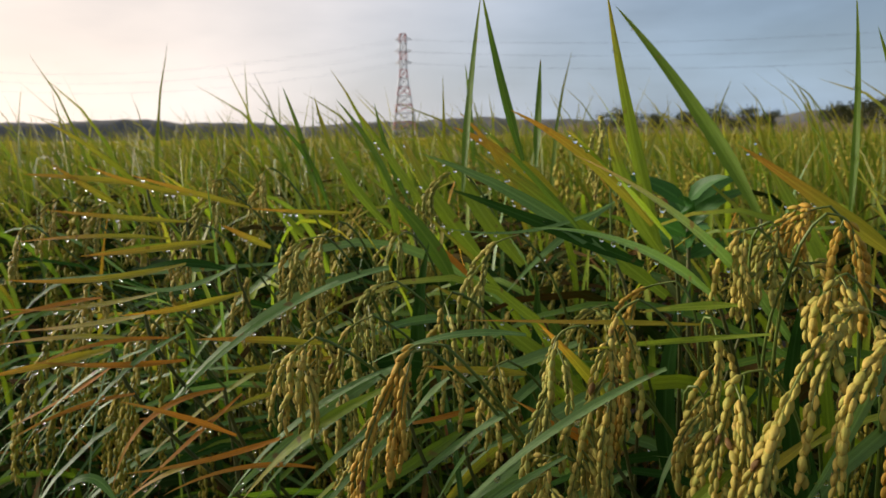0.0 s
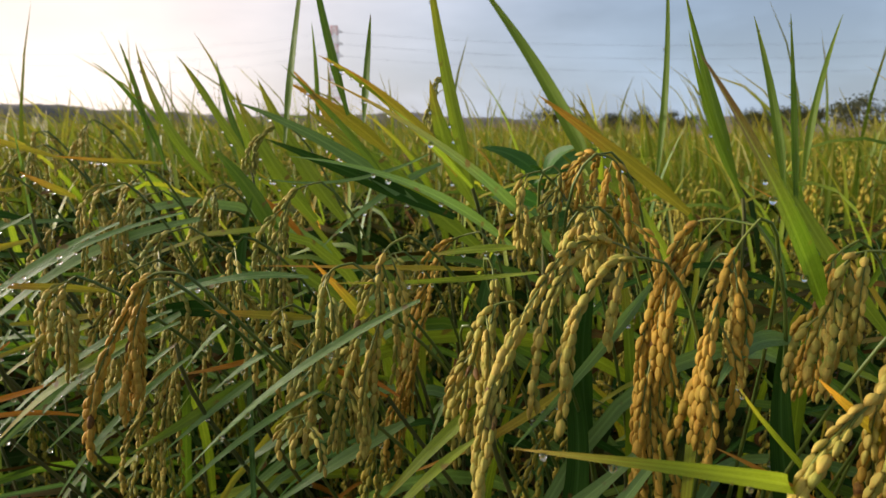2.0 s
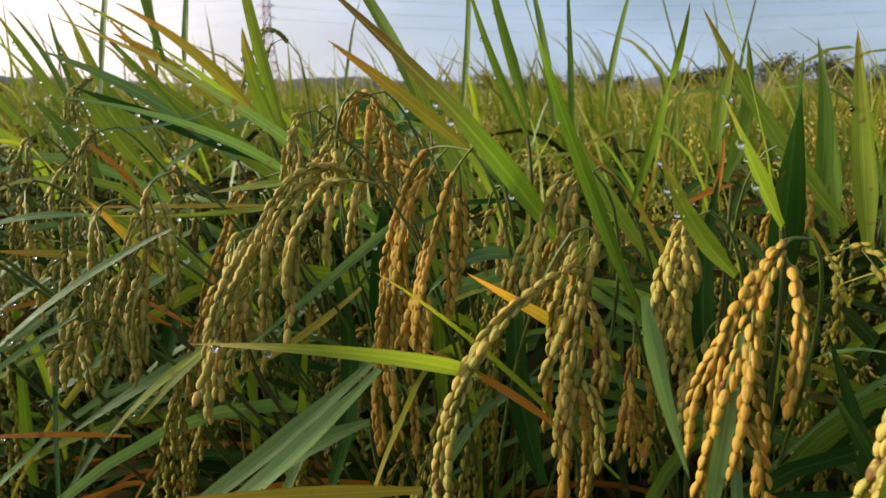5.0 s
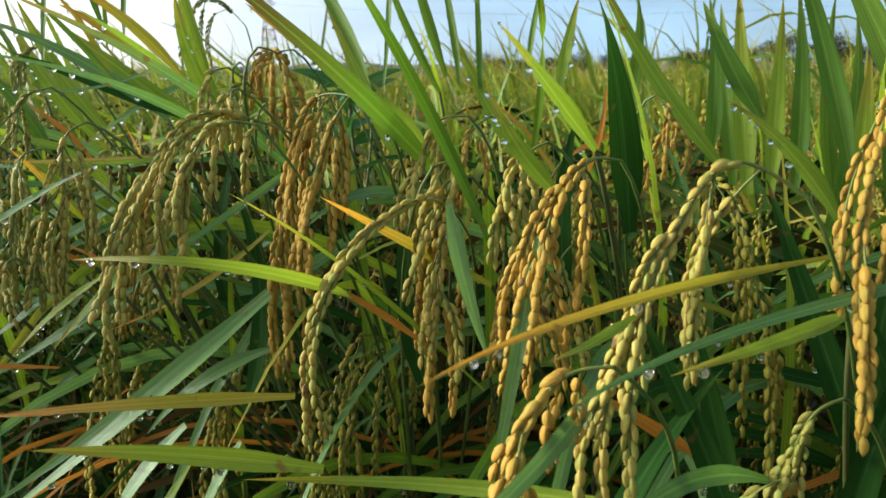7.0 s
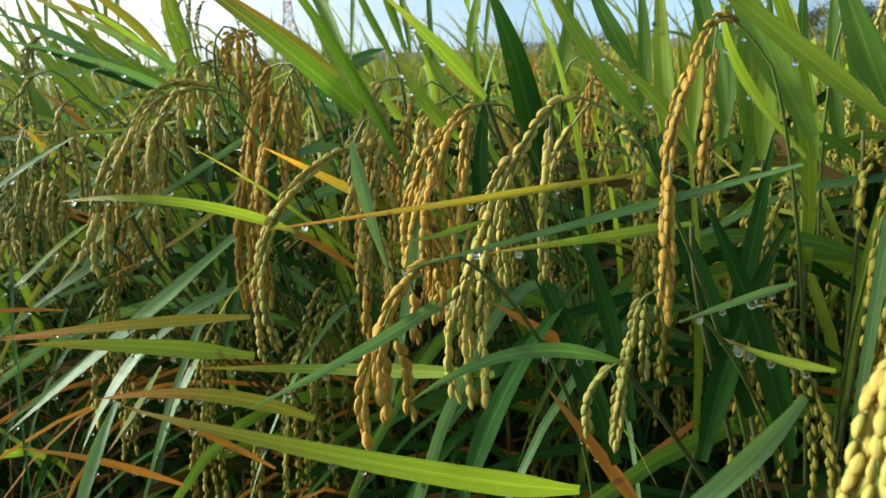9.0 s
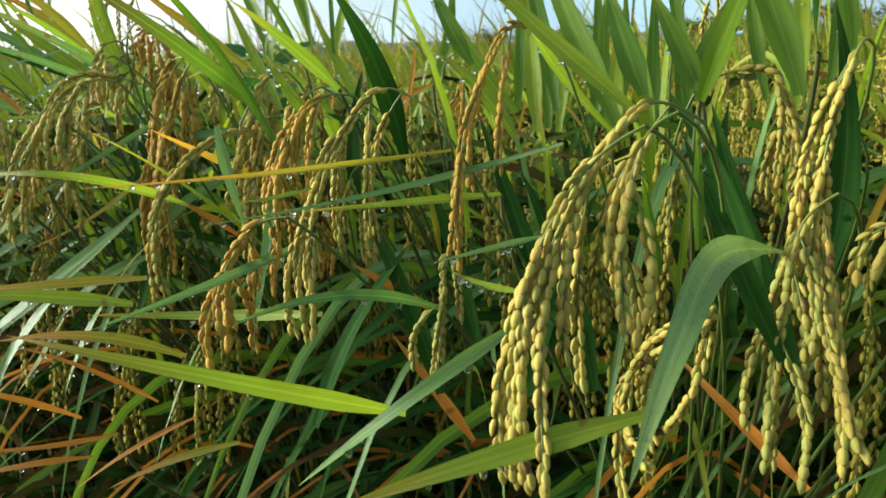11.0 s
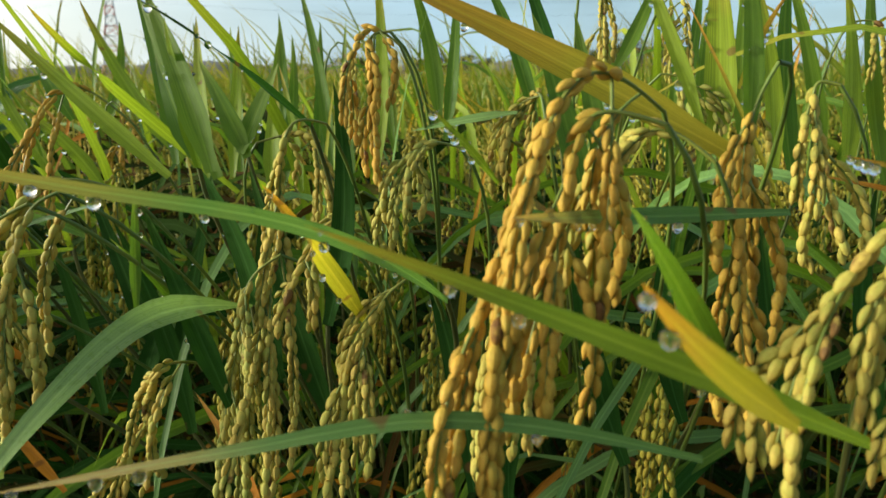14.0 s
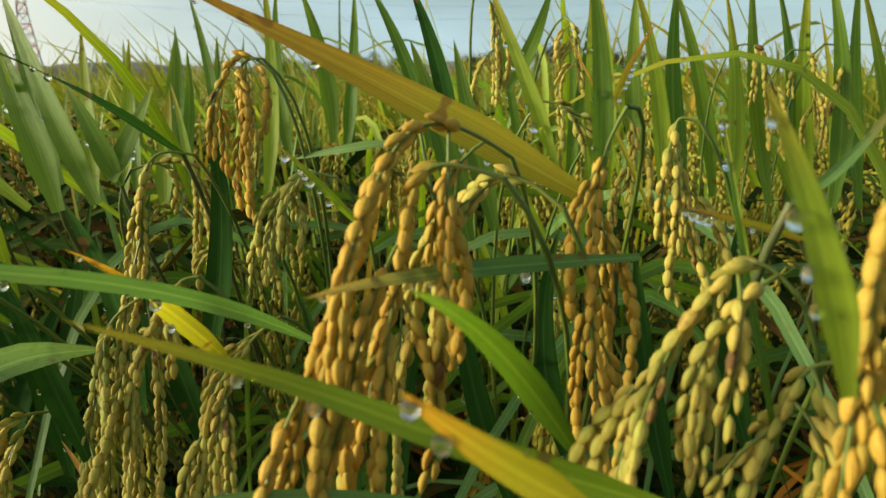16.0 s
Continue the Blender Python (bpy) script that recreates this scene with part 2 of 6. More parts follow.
def through_points(pts, n):
    """n places along a smooth curve through three or four points."""
    p = [np.array(q, float) for q in pts]
    d = np.cumsum([0.0] + [np.linalg.norm(p[i + 1] - p[i]) + 1e-9 for i in range(len(p) - 1)])
    d /= d[-1]
    s = np.linspace(0, 1, n)
    out = np.zeros((n, 3))
    if len(p) > 3:
        slope = [(p[1] - p[0]) / d[1]]
        for i in range(1, len(p) - 1):
            a, b = d[i] - d[i - 1], d[i + 1] - d[i]
            slope.append(((p[i] - p[i - 1]) / a * b + (p[i + 1] - p[i]) / b * a) / (a + b))
        slope.append((p[-1] - p[-2]) / (1 - d[-2]))
        slope[0], slope[-1] = 1.5 * slope[0] - 0.5 * slope[1], 1.5 * slope[-1] - 0.5 * slope[-2]
        for k in range(n):
            i = min(len(p) - 2, max(0, int(np.searchsorted(d, s[k], side="right")) - 1))
            h = d[i + 1] - d[i]
            q = (s[k] - d[i]) / h
            out[k] = (2 * q ** 3 - 3 * q * q + 1) * p[i] + (q ** 3 - 2 * q * q + q) * h * slope[i] + (3 * q * q - 2 * q ** 3) * p[i + 1] + (q ** 3 - q * q) * h * slope[i + 1]
        return out
    for i in range(len(p)):
        w = np.ones(n)
        for j in range(len(p)):
            if j != i:
                w *= (s - d[j]) / (d[i] - d[j])
        out += w[:, None] * p[i]
    return out


def along(curve):
    t = np.gradient(curve, axis=0)
    return t / (np.linalg.norm(t, axis=1)[:, None] + 1e-12)


def blade(pts, width, roll=0.0, twist=0.0, n=14, cross=5, fold=0.22, facing=(-0.35, -0.75, 0.55), start=0.55):
    """A grass blade through pts (base, bend, tip): tapering, folded along its midrib, slightly wavy."""
    c = through_points(pts, n)
    t = along(c)
    s = np.linspace(0, 1, n)
    ease = np.clip(s / 0.3, 0, 1)
    w = width * (start + (1 - start) * ease * ease * (3 - 2 * ease)) * np.clip(1 - s ** 1.9, 0, 1) ** 0.85
    r = np.array(facing) / np.linalg.norm(facing)
    side = np.cross(t, r)
    side /= np.linalg.norm(side, axis=1)[:, None] + 1e-9
    nor = np.cross(side, t)
    ang = radians(roll) + radians(twist) * s
    ca, sa = np.cos(ang)[:, None], np.sin(ang)[:, None]
    side, nor = side * ca + nor * sa, nor * ca - side * sa
    verts, uvs, faces = [], [], []
    for i in range(n):
        for k in range(cross):
            u = k / (cross - 1)
            off = (u - 0.5) * w[i]
            lift = (abs(u - 0.5) * 2) * fold * w[i] * 0.5 + 0.03 * w[i] * math.sin(9 * s[i] + 5 * u)
            verts.append(c[i] + side[i] * off + nor[i] * lift)
            uvs.append((u, s[i]))
    for i in range(n - 1):
        for k in range(cross - 1):
            a = i * cross + k
            faces.append((a, a + 1, a + cross + 1, a + cross))
    return verts, faces, uvs


def tube(curve, radii, sides=6):
    c = np.asarray(curve, float)
    t = along(c)
    ref = np.array((0.31, 0.9, 0.29))
    a = np.cross(t, ref)
    a /= np.linalg.norm(a, axis=1)[:, None] + 1e-9
    b = np.cross(t, a)
    verts, faces = [], []
    n = len(c)
    for i in range(n):
        for k in range(sides):
            q = 2 * math.pi * k / sides
            verts.append(c[i] + (a[i] * math.cos(q) + b[i] * math.sin(q)) * radii[i])
    for i in range(n - 1):
        for k in range(sides):
            k2 = (k + 1) % sides
            faces.append((i * sides + k, i * sides + k2, (i + 1) * sides + k2, (i + 1) * sides + k))
    return verts, faces


def grain_form(sides, rings):
    """A husk along +z, one unit long: plump, flattened, pointed, with a keel."""
    verts, faces, uvs = [(0, 0, 0)], [], [(0.5, 0)]
    for i in range(1, rings):
        s = i / rings
        rad = 0.206 * math.sin(math.pi * s ** 0.88) ** 0.75
        for k in range(sides):
            q = 2 * math.pi * k / sides
            keel = 1.0 + 0.10 * math.cos(2 * q) + 0.05 * math.cos(4 * q)
            verts.append((rad * keel * math.cos(q), rad * 0.74 * math.sin(q) + 0.06 * math.sin(math.pi * s), s))
            uvs.append((k / sides, s))
    verts.append((0.02, 0.0, 1.0))
    uvs.append((0.5, 1))
    last = len(verts) - 1
    for k in range(sides):
        k2 = (k + 1) % sides
        faces.append((0, 1 + k2, 1 + k))
        for i in range(rings - 2):
            a, b = 1 + i * sides, 1 + (i + 1) * sides
            faces.append((a + k, a + k2, b + k2, b + k))
        faces.append((1 + (rings - 2) * sides + k, 1 + (rings - 2) * sides + k2, last))
    return np.array(verts), faces, uvs


GRAIN_FINE, GRAIN_MID, GRAIN_FIELD, GRAIN_LOW = grain_form(8, 6), grain_form(5, 4), grain_form(4, 3), grain_form(3, 2)


class Joined:
    """Gathers many small forms into one mesh."""

    def __init__(self):
        self.v, self.f, self.u, self.m, self.count = [], [], [], [], 0

    def add(self, verts, faces, uvs=None, slot=0):
        verts = np.asarray(verts, float)
        k = self.count
        self.v.append(verts)
        self.f.extend([tuple(i + k for i in f) for f in faces])
        self.u.append(np.asarray(uvs, float) if uvs is not None else np.zeros((len(verts), 2)))
        self.m.extend([slot] * len(faces))
        self.count += len(verts)

    def mesh(self, name, material, second=None):
        me = mesh_of(name, np.concatenate(self.v), self.f, material, np.concatenate(self.u))
        if second:
            me.materials.append(second)
            me.polygons.foreach_set("material_index", self.m)
        return me


def crossed(a, b):
    return np.array((a[1] * b[2] - a[2] * b[1], a[2] * b[0] - a[0] * b[2], a[0] * b[1] - a[1] * b[0]))


def panicle_plan(axis, branches, spread, rng, spacing=0.0042, first=0.08):
    """Where the stalks run and the grains sit on a ripe, hanging head. axis: neck, top, ... tip."""
    a = through_points(axis, 40)
    stalks, seats = [(a, 0.00062, 0.0003)], []
    down = np.array((0, 0, -1.0))

    def set_grains(c, start, side):
        seg = np.linalg.norm(np.diff(c, axis=0), axis=1)
        run = np.concatenate([[0], np.cumsum(seg)])
        t = along(c)
        d, k = start, 0
        while d < run[-1]:
            i = min(len(c) - 2, int(np.searchsorted(run, d, side="right")) - 1)
            part_way = (d - run[i]) / (run[i + 1] - run[i] + 1e-12)
            q = c[i] + (c[i + 1] - c[i]) * part_way
            w = t[i] + (t[i + 1] - t[i]) * part_way
            w = w / (math.sqrt(w @ w) + 1e-9)
            x = crossed(w, (rng.uniform(-0.3, 0.3), 1, rng.uniform(-0.3, 0.3)))
            x = x / (math.sqrt(x @ x) + 1e-9)
            az = side + k * math.pi + d * 55.0 + rng.uniform(-0.45, 0.45)
            y = crossed(w, x)
            out = x * math.cos(az) + y * math.sin(az)
            lean = rng.uniform(0.04, 0.20)
            way = w * math.cos(lean) + out * math.sin(lean)
            seats.append((q + out * 0.0006, way / np.linalg.norm(way), out, rng.uniform(0.9, 1.1)))
            d += spacing * rng.uniform(0.8, 1.25)
            k += 1

    set_grains(a[6:], 0.0, rng.uniform(0, 6.28))
    for b in range(branches):
        s = first + (0.72 - first) * (b + rng.uniform(0.1, 0.9)) / branches
        i = int(s * 39)
        az = rng.uniform(0, 2 * math.pi)
        side = np.array((math.cos(az), math.sin(az), 0.1)) * spread * rng.uniform(0.6, 1.2)
        e = min(39, i + int(39 * rng.uniform(0.3, 0.58)))
        run = np.linalg.norm(a[e] - a[i]) + 0.015
        end = a[e] * 0.55 + (a[i] + down * run) * 0.45 + side
        bend = a[(i + e) // 2] * 0.7 + (a[i] + down * run * 0.45) * 0.3 + side * 0.9
        c = through_points([a[i], bend, end], 12)
        stalks.append((c, 0.0005, 0.00025))
        set_grains(c, run * rng.uniform(0.08, 0.2), rng.uniform(0, 6.28))
    return stalks, seats


def seat_matrix(q, way, out, size):
    z = Vector(way).normalized()
    x = Vector(out).cross(z)
    x = x.normalized() if x.length > 1e-6 else z.orthogonal().normalized()
    y = z.cross(x)
    m = Matrix((x, y, z)).transposed().to_4x4()
    return Matrix.Translation(Vector(q)) @ m @ Matrix.Diagonal((size, size, size, 1))


def stalk_mesh(stalks, sides=5):
    j = Joined()
    for c, r0, r1 in stalks:
        j.add(*tube(c, np.linspace(r0, r1, len(c)), sides))
    return j.mesh("panicle", RACHIS)


def joined_grains(j, seats, form, size, slot=0):
    fv, ff, fu = form
    for q, way, out, k in seats:
        m = np.array(seat_matrix(q, way, out, size * k))
        j.add(fv @ m[:3, :3].T + m[:3, 3], ff, fu, slot)


def whole_head(stalks, seats, form, size, husk=None):
    """A head further off: stalks and husks in one mesh."""
    j = Joined()
    for c, r0, r1 in stalks:
        j.add(*tube(c, np.linspace(r0, r1, len(c)), 3))
    joined_grains(j, seats, form, size, 1)
    return j.mesh("panicle", RACHIS, husk or GRAIN_JOINED)


def thing(name, place, label, category, group=""):
    ob = new(name)
    ob.empty_display_size = 0.05
    ob.matrix_basis = Matrix.Translation(place)
    return tagged(ob, label, category, group)

PYLON = (-26.0, 500.0, 72.5)


# ---- ground, far field, hills, trees, pylon ----
def ground_sheet():
    me = mesh_of("ground", [(-4000, -4000, 0), (4000, -4000, 0), (4000, 4000, 0), (-4000, 4000, 0)], [(0, 1, 2, 3)], SOIL, smooth=False)
    return tagged(new("ground", me), "dark wet paddy soil with straw litter", "ground", kind="structure")


ground_sheet()

EDGE = np.array((0.06, 0.36))          # a point on the front row of the field
ALONG = np.array((0.85, -0.527))       # the way the field's edge runs
INTO = np.array((0.527, 0.85))         # into the field


def far_canopy():
    """The closed top of the rice crop from 40 m out to the far bank, slightly uneven."""
    rng = random.Random(5)
    radii = [34, 40, 48, 58, 72, 90, 120, 160, 210, 262]
    steps = 60
    verts, faces = [], []
    for r in radii:
        for k in range(steps + 1):
            q = radians(-75 + 150 * k / steps)
            verts.append((r * math.sin(q), r * math.cos(q), 0.86 + rng.uniform(-0.05, 0.05)))
    for i in range(len(radii) - 1):
        for k in range(steps):
            a = i * (steps + 1) + k
            faces.append((a, a + 1, a + steps + 2, a + steps + 1))
    m = plain_material("far_crop", (0.30, 0.28, 0.025), (0.48, 0.38, 0.035), 1.2, 0.9, 0.1)
    return tagged(new("far_rice_field", mesh_of("far_rice_field", verts, faces, m)), "golden green rice field reaching to the far bank", "field", kind="stuff")


far_canopy()


def far_blades():
    """Blades that stand over the crop between 9 and 60 m."""
    rng = random.Random(6)
    j = Joined()
    for _ in range(15000):
        r = 8.5 + 50 * rng.random() ** 1.7
        q = radians(rng.uniform(-52, 62))
        x, y = r * math.sin(q), r * math.cos(q)
        h = 0.86 + 0.18 * rng.random() ** 2
        w = 0.012 * (1 + r / 22)
        lx, ly = rng.uniform(-0.12, 0.12), rng.uniform(-0.08, 0.08)
        j.add([(x - w, y, 0.62), (x + w, y, 0.62), (x + w * 0.7 + lx * 0.5, y + ly * 0.5, 0.62 + (h - 0.62) * 0.6), (x - w * 0.7 + lx * 0.5, y + ly * 0.5, 0.62 + (h - 0.62) * 0.6), (x + lx, y + ly, h)],
              [(0, 1, 2, 3), (3, 2, 4)], [(0, 0), (1, 0), (1, 0.5), (0, 0.5), (0.5, 1)])
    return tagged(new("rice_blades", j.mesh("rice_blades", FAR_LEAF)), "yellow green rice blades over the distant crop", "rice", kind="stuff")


far_blades()


def wooded_hill(name, dist, a0, a1, height, rough, seed, material, label):
    """A low wooded ridge seen across the plain, with a lumpy tree outline."""
    verts, faces = [], []
    n = 260
    for k in range(n + 1):
        q = radians(a0 + (a1 - a0) * k / n)
        ends = min(1.0, 6.0 * k / n, 6.0 * (n - k) / n)
        h = height(math.degrees(q)) * ends
        for i, (dz, dr) in enumerate(((0, 0), (0.45, 10), (0.8, 25), (1.0, 50), (0.6, 130), (0, 220))):
            w = noise.noise((k * 0.31, i * 0.9, seed)) * rough + noise.noise((k * 0.9, i * 2.1, seed + 7)) * rough * 0.6
            r = dist + dr
            verts.append((r * math.sin(q), r * math.cos(q), max(0, h * dz + (w if 0 < i < 5 else 0) * ends)))
    for k in range(n):
        for i in range(5):
            a = k * 6 + i
            faces.append((a, a + 6, a + 7, a + 1))
    return tagged(new(name, mesh_of(name, verts, faces, material)), label, "hill", kind="structure")


# the ridge's light grey paints the haze of distance into its colour
HILL_MAT = plain_material("hazed_wooded_slope", (0.10, 0.105, 0.10), (0.17, 0.17, 0.155), 0.09, 1.0, 1.0)
BANK_MAT = plain_material("bank_scrub", (0.10, 0.075, 0.035), (0.17, 0.13, 0.05), 0.5, 1.0, 0.4)
wooded_hill("hill", 900, -58, 58, lambda d: 23 + 3 * math.sin(d * 0.23 + 1.0) + 1.5 * math.sin(d * 0.7), 3.0, 3, HILL_MAT, "low wooded ridge on the horizon, greyed for haze")
wooded_hill("bank", 265, 1, 62, lambda d: 5.0 + 1.2 * math.sin(d * 0.7), 1.0, 9, BANK_MAT, "brown scrubby bank along the far side of the field")


def tree(x, y, h, spread, seed, label):
    rng = random.Random(seed)
    ob = thing("tree", (x, y, 0), label, "tree", "trees beyond the field")
    top = np.array((rng.uniform(-0.4, 0.4), 0, h * 0.75))
    j = Joined()
    j.add(*tube(through_points([(0, 0, 0), (0.2, 0, h * 0.4), top], 8), np.linspace(h * 0.03, h * 0.008, 8)))
    ends = []
    for _ in range(11):
        a, s = rng.uniform(0, 6.28), rng.uniform(0.35, 0.95)
        p = np.array((0, 0, h * 0.75 * s))
        e = p + np.array((math.cos(a) * spread * rng.uniform(0.4, 1), math.sin(a) * spread * rng.uniform(0.4, 1), h * rng.uniform(0.05, 0.28)))
        j.add(*tube(through_points([p, (p + e) / 2 + np.array((0, 0, 0.2)), e], 5), np.linspace(h * 0.012, h * 0.003, 5), 4))
        ends.append(e)
    part("trunk", j.mesh("trunk", BARK), ob)
    c = Joined()
    for e in ends + [top]:
        for _ in range(130):
            q = e + np.array([rng.gauss(0, spread * 0.24), rng.gauss(0, spread * 0.24), rng.gauss(0, h * 0.07)])
            u = np.array([rng.uniform(-1, 1) for _ in range(3)])
            v = np.cross(u, (0.3, 0.5, 0.8))
            u, v = u / np.linalg.norm(u) * 0.26, v / (np.linalg.norm(v) + 1e-6) * 0.17
            c.add([q - u, q + v, q + u, q - v], [(0, 1, 2, 3)], [(0, 0), (1, 0), (1, 1), (0, 1)])
    part("crown", c.mesh("crown", CROWN), ob, "loose dark green crown")
    return ob


BARK = plain_material("bark", (0.05, 0.04, 0.03), (0.11, 0.085, 0.06), 8.0, 0.95, 0.02)
CROWN = leaf_material("tree_leaf", (0.035, 0.055, 0.03), (0.075, 0.085, 0.045), (0.10, 0.09, 0.05), 0.6, joined=True, gloss=0.6, through_light=0.25)
for k, (d, ang, h, s) in enumerate(((235, 13.6, 9.6, 5.0), (238, 15.2, 9.4, 4.6), (232, 16.9, 8.6, 4.0), (240, 19.5, 8.0, 3.8), (236, 21.5, 9.8, 4.2), (234, 23.2, 9.5, 4.2), (242, 25.0, 8.2, 3.8),
                                    (170, 29.5, 7.8, 3.6), (168, 31.5, 8.8, 4.0), (172, 33.6, 8.2, 4.0), (166, 36.0, 9.0, 4.2), (165, 38.5, 9.5, 4.6), (162, 40.5, 8.0, 4.6), (158, 43.0, 7.6, 4.2))):
    q = radians(ang)
    tree(d * math.sin(q), d * math.cos(q), h, s, 40 + k, "dark leafy tree on the far bank")


def pylon(x, y, top):
    """A lattice tower in red and white bands."""
    ob = thing("transmission_tower", (x, y, 0), "red and white banded steel lattice transmission tower", "pylon")
    # red bands paled in colour to stand for the haze in between
    red = plain_material("hazed_red_steel", (0.52, 0.26, 0.22), (0.58, 0.31, 0.27), 2.0, 0.6)
    white = plain_material("white_steel", (0.62, 0.62, 0.60), (0.74, 0.73, 0.70), 2.0, 0.6)
    half = lambda z: 8.6 - 6.2 * min(1, z / (top * 0.62)) if z < top * 0.62 else 2.4 - 0.35 * (z - top * 0.62) / (top * 0.38)
    levels = 12
    zs = [top * (k / levels) for k in range(levels + 1)]
    for k in range(levels):
        z0, z1 = zs[k], zs[k + 1]
        w0, w1 = half(z0), half(z1)
        c0 = [np.array((sx * w0, sy * w0, z0)) for sx, sy in ((-1, -1), (1, -1), (1, 1), (-1, 1))]
        c1 = [np.array((sx * w1, sy * w1, z1)) for sx, sy in ((-1, -1), (1, -1), (1, 1), (-1, 1))]
        j = Joined()
        for i in range(4):
            i2 = (i + 1) % 4
            j.add(*tube([c0[i], c1[i]], [0.42, 0.42], 4))
            j.add(*tube([c0[i], c1[i2]], [0.2, 0.2], 4))
            j.add(*tube([c0[i2], c1[i]], [0.2, 0.2], 4))
            j.add(*tube([c1[i], c1[i2]], [0.22, 0.22], 4))
        part("lattice_band", j.mesh("lattice_band", red if k % 2 else white), ob)
    for z in (0.72, 0.83, 0.94):
        for sx in (-1, 1):
            j = Joined()
            tip = np.array((sx * 6.0, 0, top * z + 0.6))
            for sy in (-1, 1):
                for dz in (0, 2.2):
                    j.add(*tube([np.array((sx * half(top * z), sy * half(top * z), top * z + dz)), tip], [0.22, 0.14], 4))
            part("cross_arm", j.mesh("cross_arm", white), ob)
    return ob


pylon(PYLON[0], PYLON[1], PYLON[2])
WIRE = plain_material("wire", (0.16, 0.17, 0.19), (0.2, 0.21, 0.23), 1.0, 0.5)
for z in (0.73, 0.84, 0.95):
    for sx in (-1, 1):
        a = np.array((PYLON[0] + sx * 6, PYLON[1], PYLON[2] * z))
        for far_x, far_y in ((-420.0, 640.0), (430.0, 330.0)):
            b = np.array((far_x + sx * 6, far_y, PYLON[2] * z - 4))
            me = mesh_of("power_line", *tube(through_points([a, (a + b) / 2 - np.array((0, 0, 11.0)), b], 24), [0.03] * 24, 4), WIRE)
            tagged(new("power_line", me), "thin grey overhead cable from the pylon", "cable", "overhead cables")

# ---- the front row, plant by plant ----
LEAF["p"] = leaf_material("rice_leaf_dewy_gold_tip", BLUE, BLUE2, (0.48, 0.30, 0.07), 0.5, gloss=0.36, through_light=0.3)
LEAF["B"] = leaf_material("rice_leaf_broad_dewy", (0.145, 0.27, 0.055), (0.29, 0.42, 0.125), (0.24, 0.34, 0.10), 0.7, gloss=0.3, through_light=0.3, shine=0.5)
LEAF["k"] = leaf_material("rice_leaf_brown_tip", GREEN, GREEN2, (0.085, 0.035, 0.018), 0.36)
LEAF_NOTE = {"o": "dry orange brown leaf", "y": "green leaf turning gold", "d": "deep green leaf, darkened further for shade", "b": "dewy blue green leaf", "B": "broad arching dewy leaf", "p": "dewy leaf with a golden tip", "k": "green leaf with a brown tip"}
SPIKELET = {k: mesh_of("grain", *GRAIN_FINE[:2], m, GRAIN_FINE[2]) for k, m in GRAIN.items()}
HILLS = [EDGE + ALONG * (0.19 * k - 0.6) + INTO * (0.10 + 0.05 * (k % 2)) for k in range(0, 10)]
ROW = [thing("rice_plant", (h[0], h[1], 0), "leaning rice plant with golden heads and wet leaves", "rice plant", "rice plants of the front row") for h in HILLS]
hero_rng = random.Random(77)
WET = []


def nearest_plant(p):
    q = np.array(p[:2]) + INTO * 0.14
    k = min(range(len(HILLS)), key=lambda i: np.linalg.norm(HILLS[i] - q))
    return ROW[k], np.array((HILLS[k][0], HILLS[k][1], 0.0))


def add_culm(plant, hill, end, way, r1, material):
    """The stem from the hill on the ground up to a leaf or a head."""
    p0 = np.array((hero_rng.uniform(-0.03, 0.03), hero_rng.uniform(-0.03, 0.03), 0.0))
    p3 = np.array(end) - hill
    back = np.array((INTO[0], INTO[1], 0.0))
    rise = np.array(way) + np.array((0, 0, 0.3))
    rise = rise / np.linalg.norm(rise)
    p1 = p0 + back * 0.10 + np.array((0, 0, p3[2] * 0.55))
    p2 = p3 - rise * 0.055 - np.array((0, 0, 0.03))
    s = np.linspace(0, 1, 20)[:, None] ** 0.8
    c = p0 * (1 - s) ** 3 + 3 * p1 * s * (1 - s) ** 2 + 3 * p2 * s * s * (1 - s) + p3 * s ** 3
    part("culm", mesh_of("culm", *tube(c, np.linspace(0.0017, r1, 20), 6), material), plant)


def hero_leaf(kind, width, roll, *pts):
    plant, hill = nearest_plant(pts[0])
    loc = [np.array(p) - hill for p in pts]
    tw = hero_rng.uniform(-25, 25)
    v, f, u = blade(loc, width, roll + hero_rng.uniform(-12, 12), tw, 18, 5, start=0.1 if kind == "B" else 0.4)
    part("leaf", mesh_of("leaf", v, f, LEAF[kind], u), plant, LEAF_NOTE.get(kind, ""))
    way = loc[1] - loc[0]
    way = way / np.linalg.norm(way)
    if len(WET) % 6 == 0:
        add_culm(plant, hill, pts[0], way if way[2] > 0.3 else np.array((0, 0, 1.0)), 0.0011, CULM)
    WET.append((kind, np.array(v) + hill, 5))


